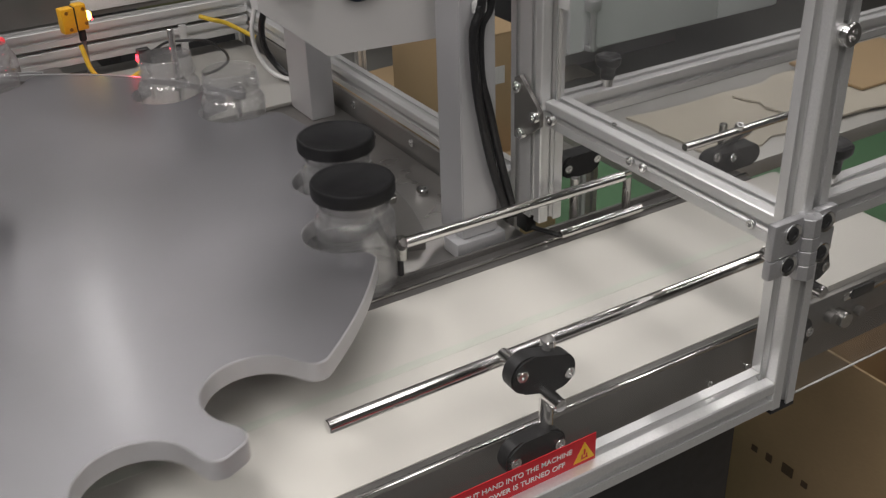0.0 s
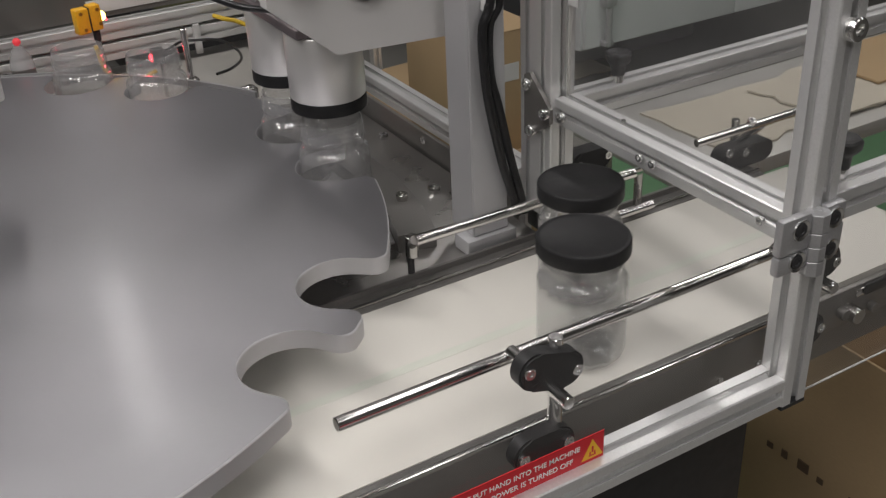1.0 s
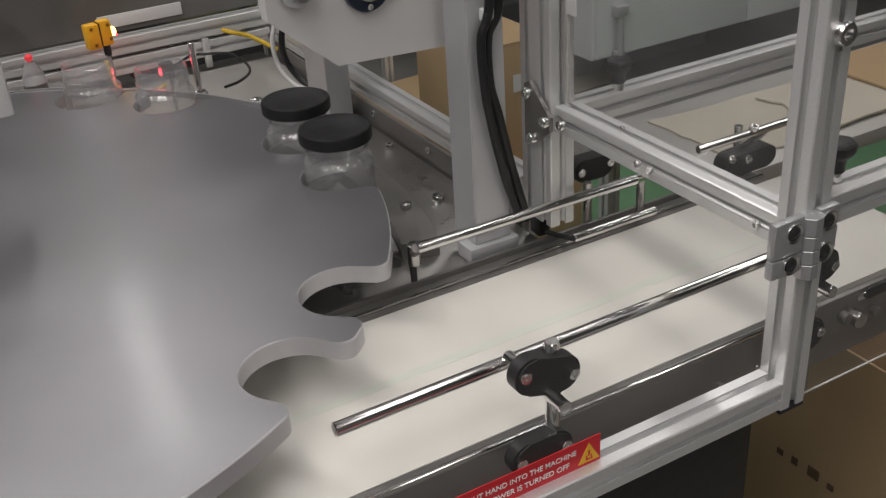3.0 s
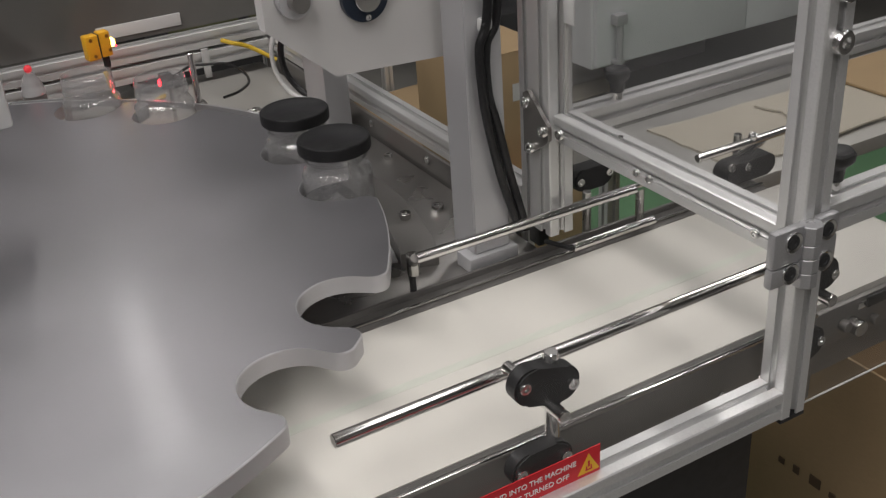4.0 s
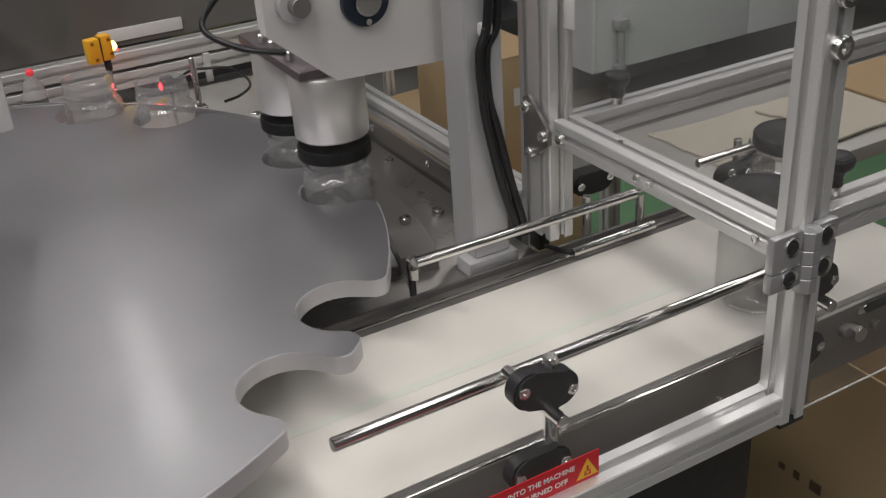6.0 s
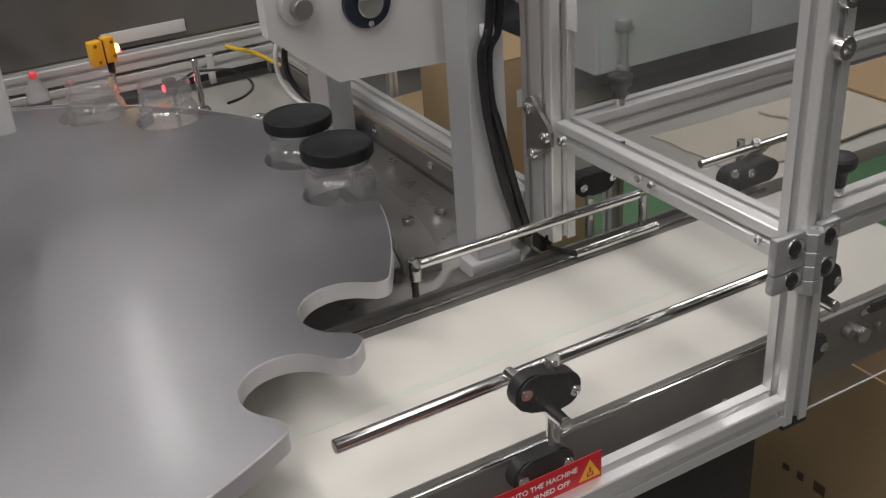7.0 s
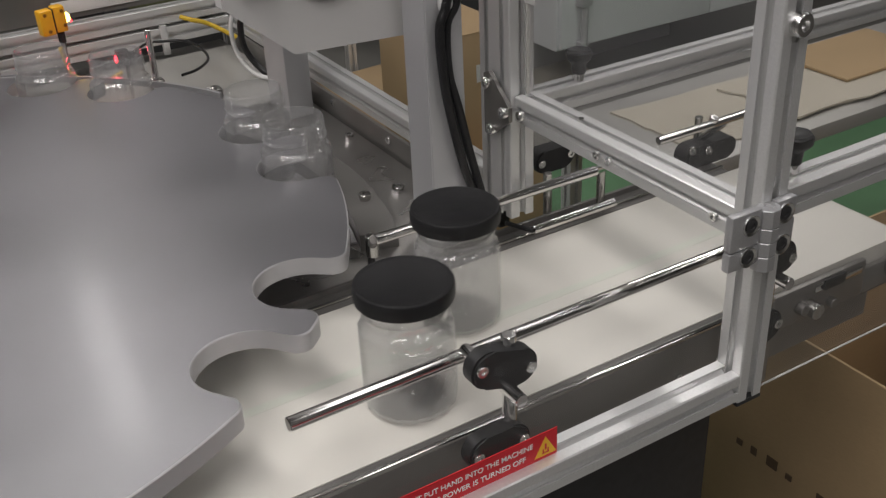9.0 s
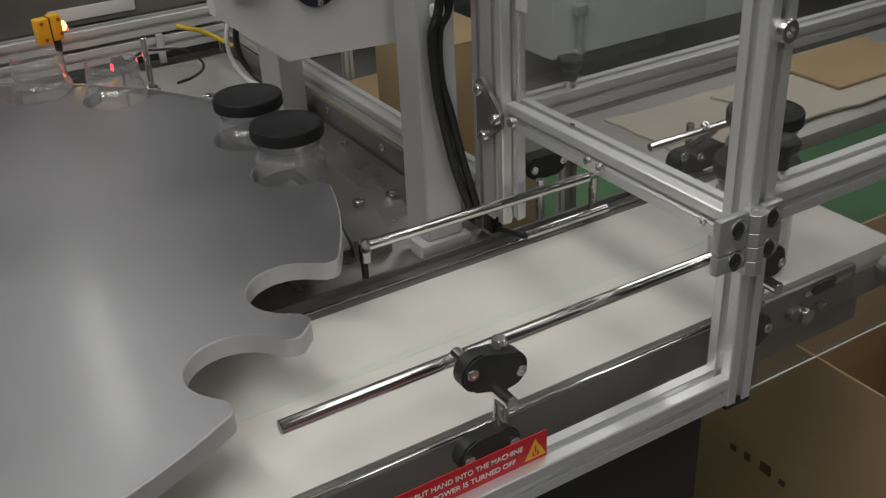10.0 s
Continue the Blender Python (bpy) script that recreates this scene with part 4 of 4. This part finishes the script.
def lid_mesh():
    bm = bmesh.new()
    n = 96
    prof = [(0.0415, 0.0), (0.0455, 0.0), (0.0460, 0.001), (0.0460, 0.0135), (0.0449, 0.0150), (0.0418, 0.0150), (0.0410, 0.0145), (0, 0.0145)]
    lathe(prof, n, bm)
    for v in bm.verts:
        rr = math.hypot(v.co.x, v.co.y)
        if rr > 0.0452 and 0.0008 < v.co.z < 0.0137:
            k = round(math.atan2(v.co.y, v.co.x) / (2 * math.pi) * n)
            if k % 2:
                v.co.x *= 0.985
                v.co.y *= 0.985
    lathe([(0.0415, 0.0), (0.0415, 0.0138), (0, 0.0138)], n, bm)
    return bm


def first_jar():
    j = empty("jar", (0, 0, BELT_Z), "empty clear plastic wide-mouth jar", "jar", "jars on the line")
    part("body", jar_shell(), PET, j)
    part("neck", jar_neck(), NECK, j, "threaded clear neck")
    return j


def first_lid():
    k = empty("screw_cap", (0, 0, 1.03), "round matt black screw cap with ribbed side", "cap", "black caps for the jars")
    part("shell", lid_mesh(), LIDM, k)
    part("rim_ring", lathe([(0.0413, 0.01505), (0.0446, 0.01505), (0.0443, 0.0154), (0.0416, 0.0154), (0.0413, 0.01505)], 64), LIDM, k)
    return k


UP, UP_R = (37.3, 50.6), 0.547      # waiting pair on the wheel, leading jar first
CAP, CAP_R = (-6.3, 6.8), 0.545     # under the capping head
OUT, OUT_R = (-52.9, -39.7), (0.600, 0.565)   # where the belt takes them
INDEX = [(-4.4, 0.63), (-0.28, 0.63), (4.05, 0.63), (7.87, 0.75), (12.2, 0.6)]
# chucks: fall begins, hover, press begins, pressed, lift begins, up again
HEAD = [(0.88, 0.97, 1.15, 1.45, 1.64, 1.82), (5.20, 5.29, 5.40, 5.55, 5.96, 6.14), (9.10, 9.19, 9.32, 9.55, 9.85, 10.03)]
HOVER, LIFT = 0.030, 0.24
BELT_V = 0.452
LEAVE = {(0, 0): 0.39, (0, 1): 0.40, (1, 0): 4.86, (1, 1): 4.71, (2, 0): 8.72, (2, 1): 8.63}
ROW_Y = (0.703, 0.797)


def ease(u):
    u = min(1, max(0, u))
    return u * u * (3 - 2 * u)


def turned(k, t):
    return ease((t - INDEX[k][0]) / INDEX[k][1]) if k < len(INDEX) else 0.0


def jar_pose(pair, which, t):
    """Pose of one jar of a pair: index move `pair` brings it under the head, the next one puts it on the belt."""
    first = UP[which] + 45
    ang = first + (UP[which] - first) * (turned(pair - 1, t) if pair else 1)
    a, b = turned(pair, t), turned(pair + 1, t)
    ang += (CAP[which] - UP[which]) * a + (OUT[which] - CAP[which]) * b
    r = UP_R + (CAP_R - UP_R) * a + (OUT_R[which] - CAP_R) * b ** 3
    x, y = CX + r * math.cos(math.radians(ang)), CY + r * math.sin(math.radians(ang))
    z, tilt = BELT_Z + 0.0006, 0.0
    if (pair, which) in LEAVE:
        s = t - LEAVE[pair, which]
        if s > 0:
            x += BELT_V * (s if s > 0.12 else s * s / 0.24 + 0.0) - (0.06 * BELT_V if s > 0.12 else 0)
            y += (ROW_Y[which] - y) * ease(s / 0.35)
            drop = (x - (END_X + 0.005)) / BELT_V
            if drop > 0:
                rest = 0.62 + 0.04 * pair
                q = min(drop, 0.36)
                z -= 4.9 * q * q
                tilt = 200 * q
                x = min(x, END_X + 0.005 + BELT_V * 0.36) + 0.10 * min(1, drop / 0.36)
    return pose(x, y, z, 0, tilt, 20 * pair + 50 * which)


def head_height(t):
    """Height of the chucks over their pressed position."""
    h = LIFT
    for a, b, c, d, e, f in HEAD:
        if a < t <= b:
            h = LIFT + (HOVER - LIFT) * ease((t - a) / (b - a))
        elif b < t <= c:
            h = HOVER
        elif c < t <= d:
            h = HOVER * (1 - ease((t - c) / (d - c)))
        elif d < t <= e:
            h = 0.0
        elif e < t <= f:
            h = LIFT * ((t - e) / (f - e)) ** 2
    return h


def cap_place(which):
    a = math.radians(CAP[which])
    return CX + CAP_R * math.cos(a), CY + CAP_R * math.sin(a)


def chuck_carriage():
    """Two silver chucks under one dark bracket; it rides down behind the face plate."""
    (x0, y0), (x1, y1) = cap_place(0), cap_place(1)
    c = empty("chuck_carriage", (x0, y0, BELT_Z + LID_AT + 0.016), "pair of silver capping chucks on a dark bracket", "capping chuck")
    for x, y in ((0, 0), (x1 - x0, y1 - y0)):
        bm = bmesh.new()
        lathe([(0, 0.0004), (0.0450, 0.0004), (0.0460, 0.0016), (0.0460, 0.078), (0.0442, 0.081), (0, 0.081)], 56, bm)
        bm.transform(Matrix.Translation((x, y, 0)))
        k = part("chuck", bm, CHUCK, c, "silver turned aluminium chuck")
        part("spindle", rod((x, y, 0.094), (x, y, 0.52), 0.012), CHROME, k)
    part("bracket", box(-0.046, 0.044, -0.032, y1 - y0 + 0.05, 0.0815, 0.0935, 0.003), BRACKET, c, "dark bracket plate")
    for y in (0.02, 0.075, 0.11):
        part("fitting", rod((-0.035, y, 0.094), (-0.035, y, 0.106), 0.006), CHROMESCR, c)
    part("air_hose", tube([(-0.04, 0.02, 0.104), (-0.085, 0.05, 0.112), (-0.105, 0.12, 0.125), (-0.06, 0.17, 0.150), (0.0, 0.15, 0.19)], 0.004), RUBBER, c, "black looped air hose")
    return c


carriage = chuck_carriage()
jar0, lid0 = first_jar(), first_lid()
JARS, LIDS = {}, {}
for pair in range(0, 5):
    for which in (0, 1):
        first = pair == 0 and which == 0
        JARS[pair, which] = jar0 if first else copy_thing(jar0, pose(0, 0, BELT_Z))
        if pair < 4:
            LIDS[pair, which] = lid0 if first else copy_thing(lid0, pose(0, 0, 1.03))


def lid_pose(pair, which, t):
    """A cap rides under its chuck until it is pressed on, then goes with its jar."""
    if pair == 0 or t > HEAD[pair - 1][3]:
        return jar_pose(pair, which, t) @ pose(0, 0, LID_AT)
    x, y = cap_place(which)
    before = HEAD[pair - 2][5] if pair > 1 else -1
    store = 0.0 if t > before else 0.12 + 0.03 * pair
    if pair > 1 and before < t < before + 0.6:
        store = (0.12 + 0.03 * pair) * (1 - ease((t - before) / 0.6))
    h = head_height(t) if store == 0 else LIFT + store
    return pose(x, y, BELT_Z + 0.0006 + LID_AT + h, 0, 0, 20 * pair + 50 * which)


def motions():
    times = [round(i * 0.05, 2) for i in range(201)]
    walk(wheel, [(t, pose(CX, CY, WZ, 0, 0, -45 * sum(turned(k, t) for k in range(1, 4)))) for t in times])
    p = carriage.location.copy()
    walk(carriage, [(t, pose(p.x, p.y, p.z + head_height(t))) for t in times])
    for (pair, which), j in JARS.items():
        walk(j, [(t, jar_pose(pair, which, t)) for t in times])
    for (pair, which), k in LIDS.items():
        walk(k, [(t, lid_pose(pair, which, t)) for t in times])


motions()
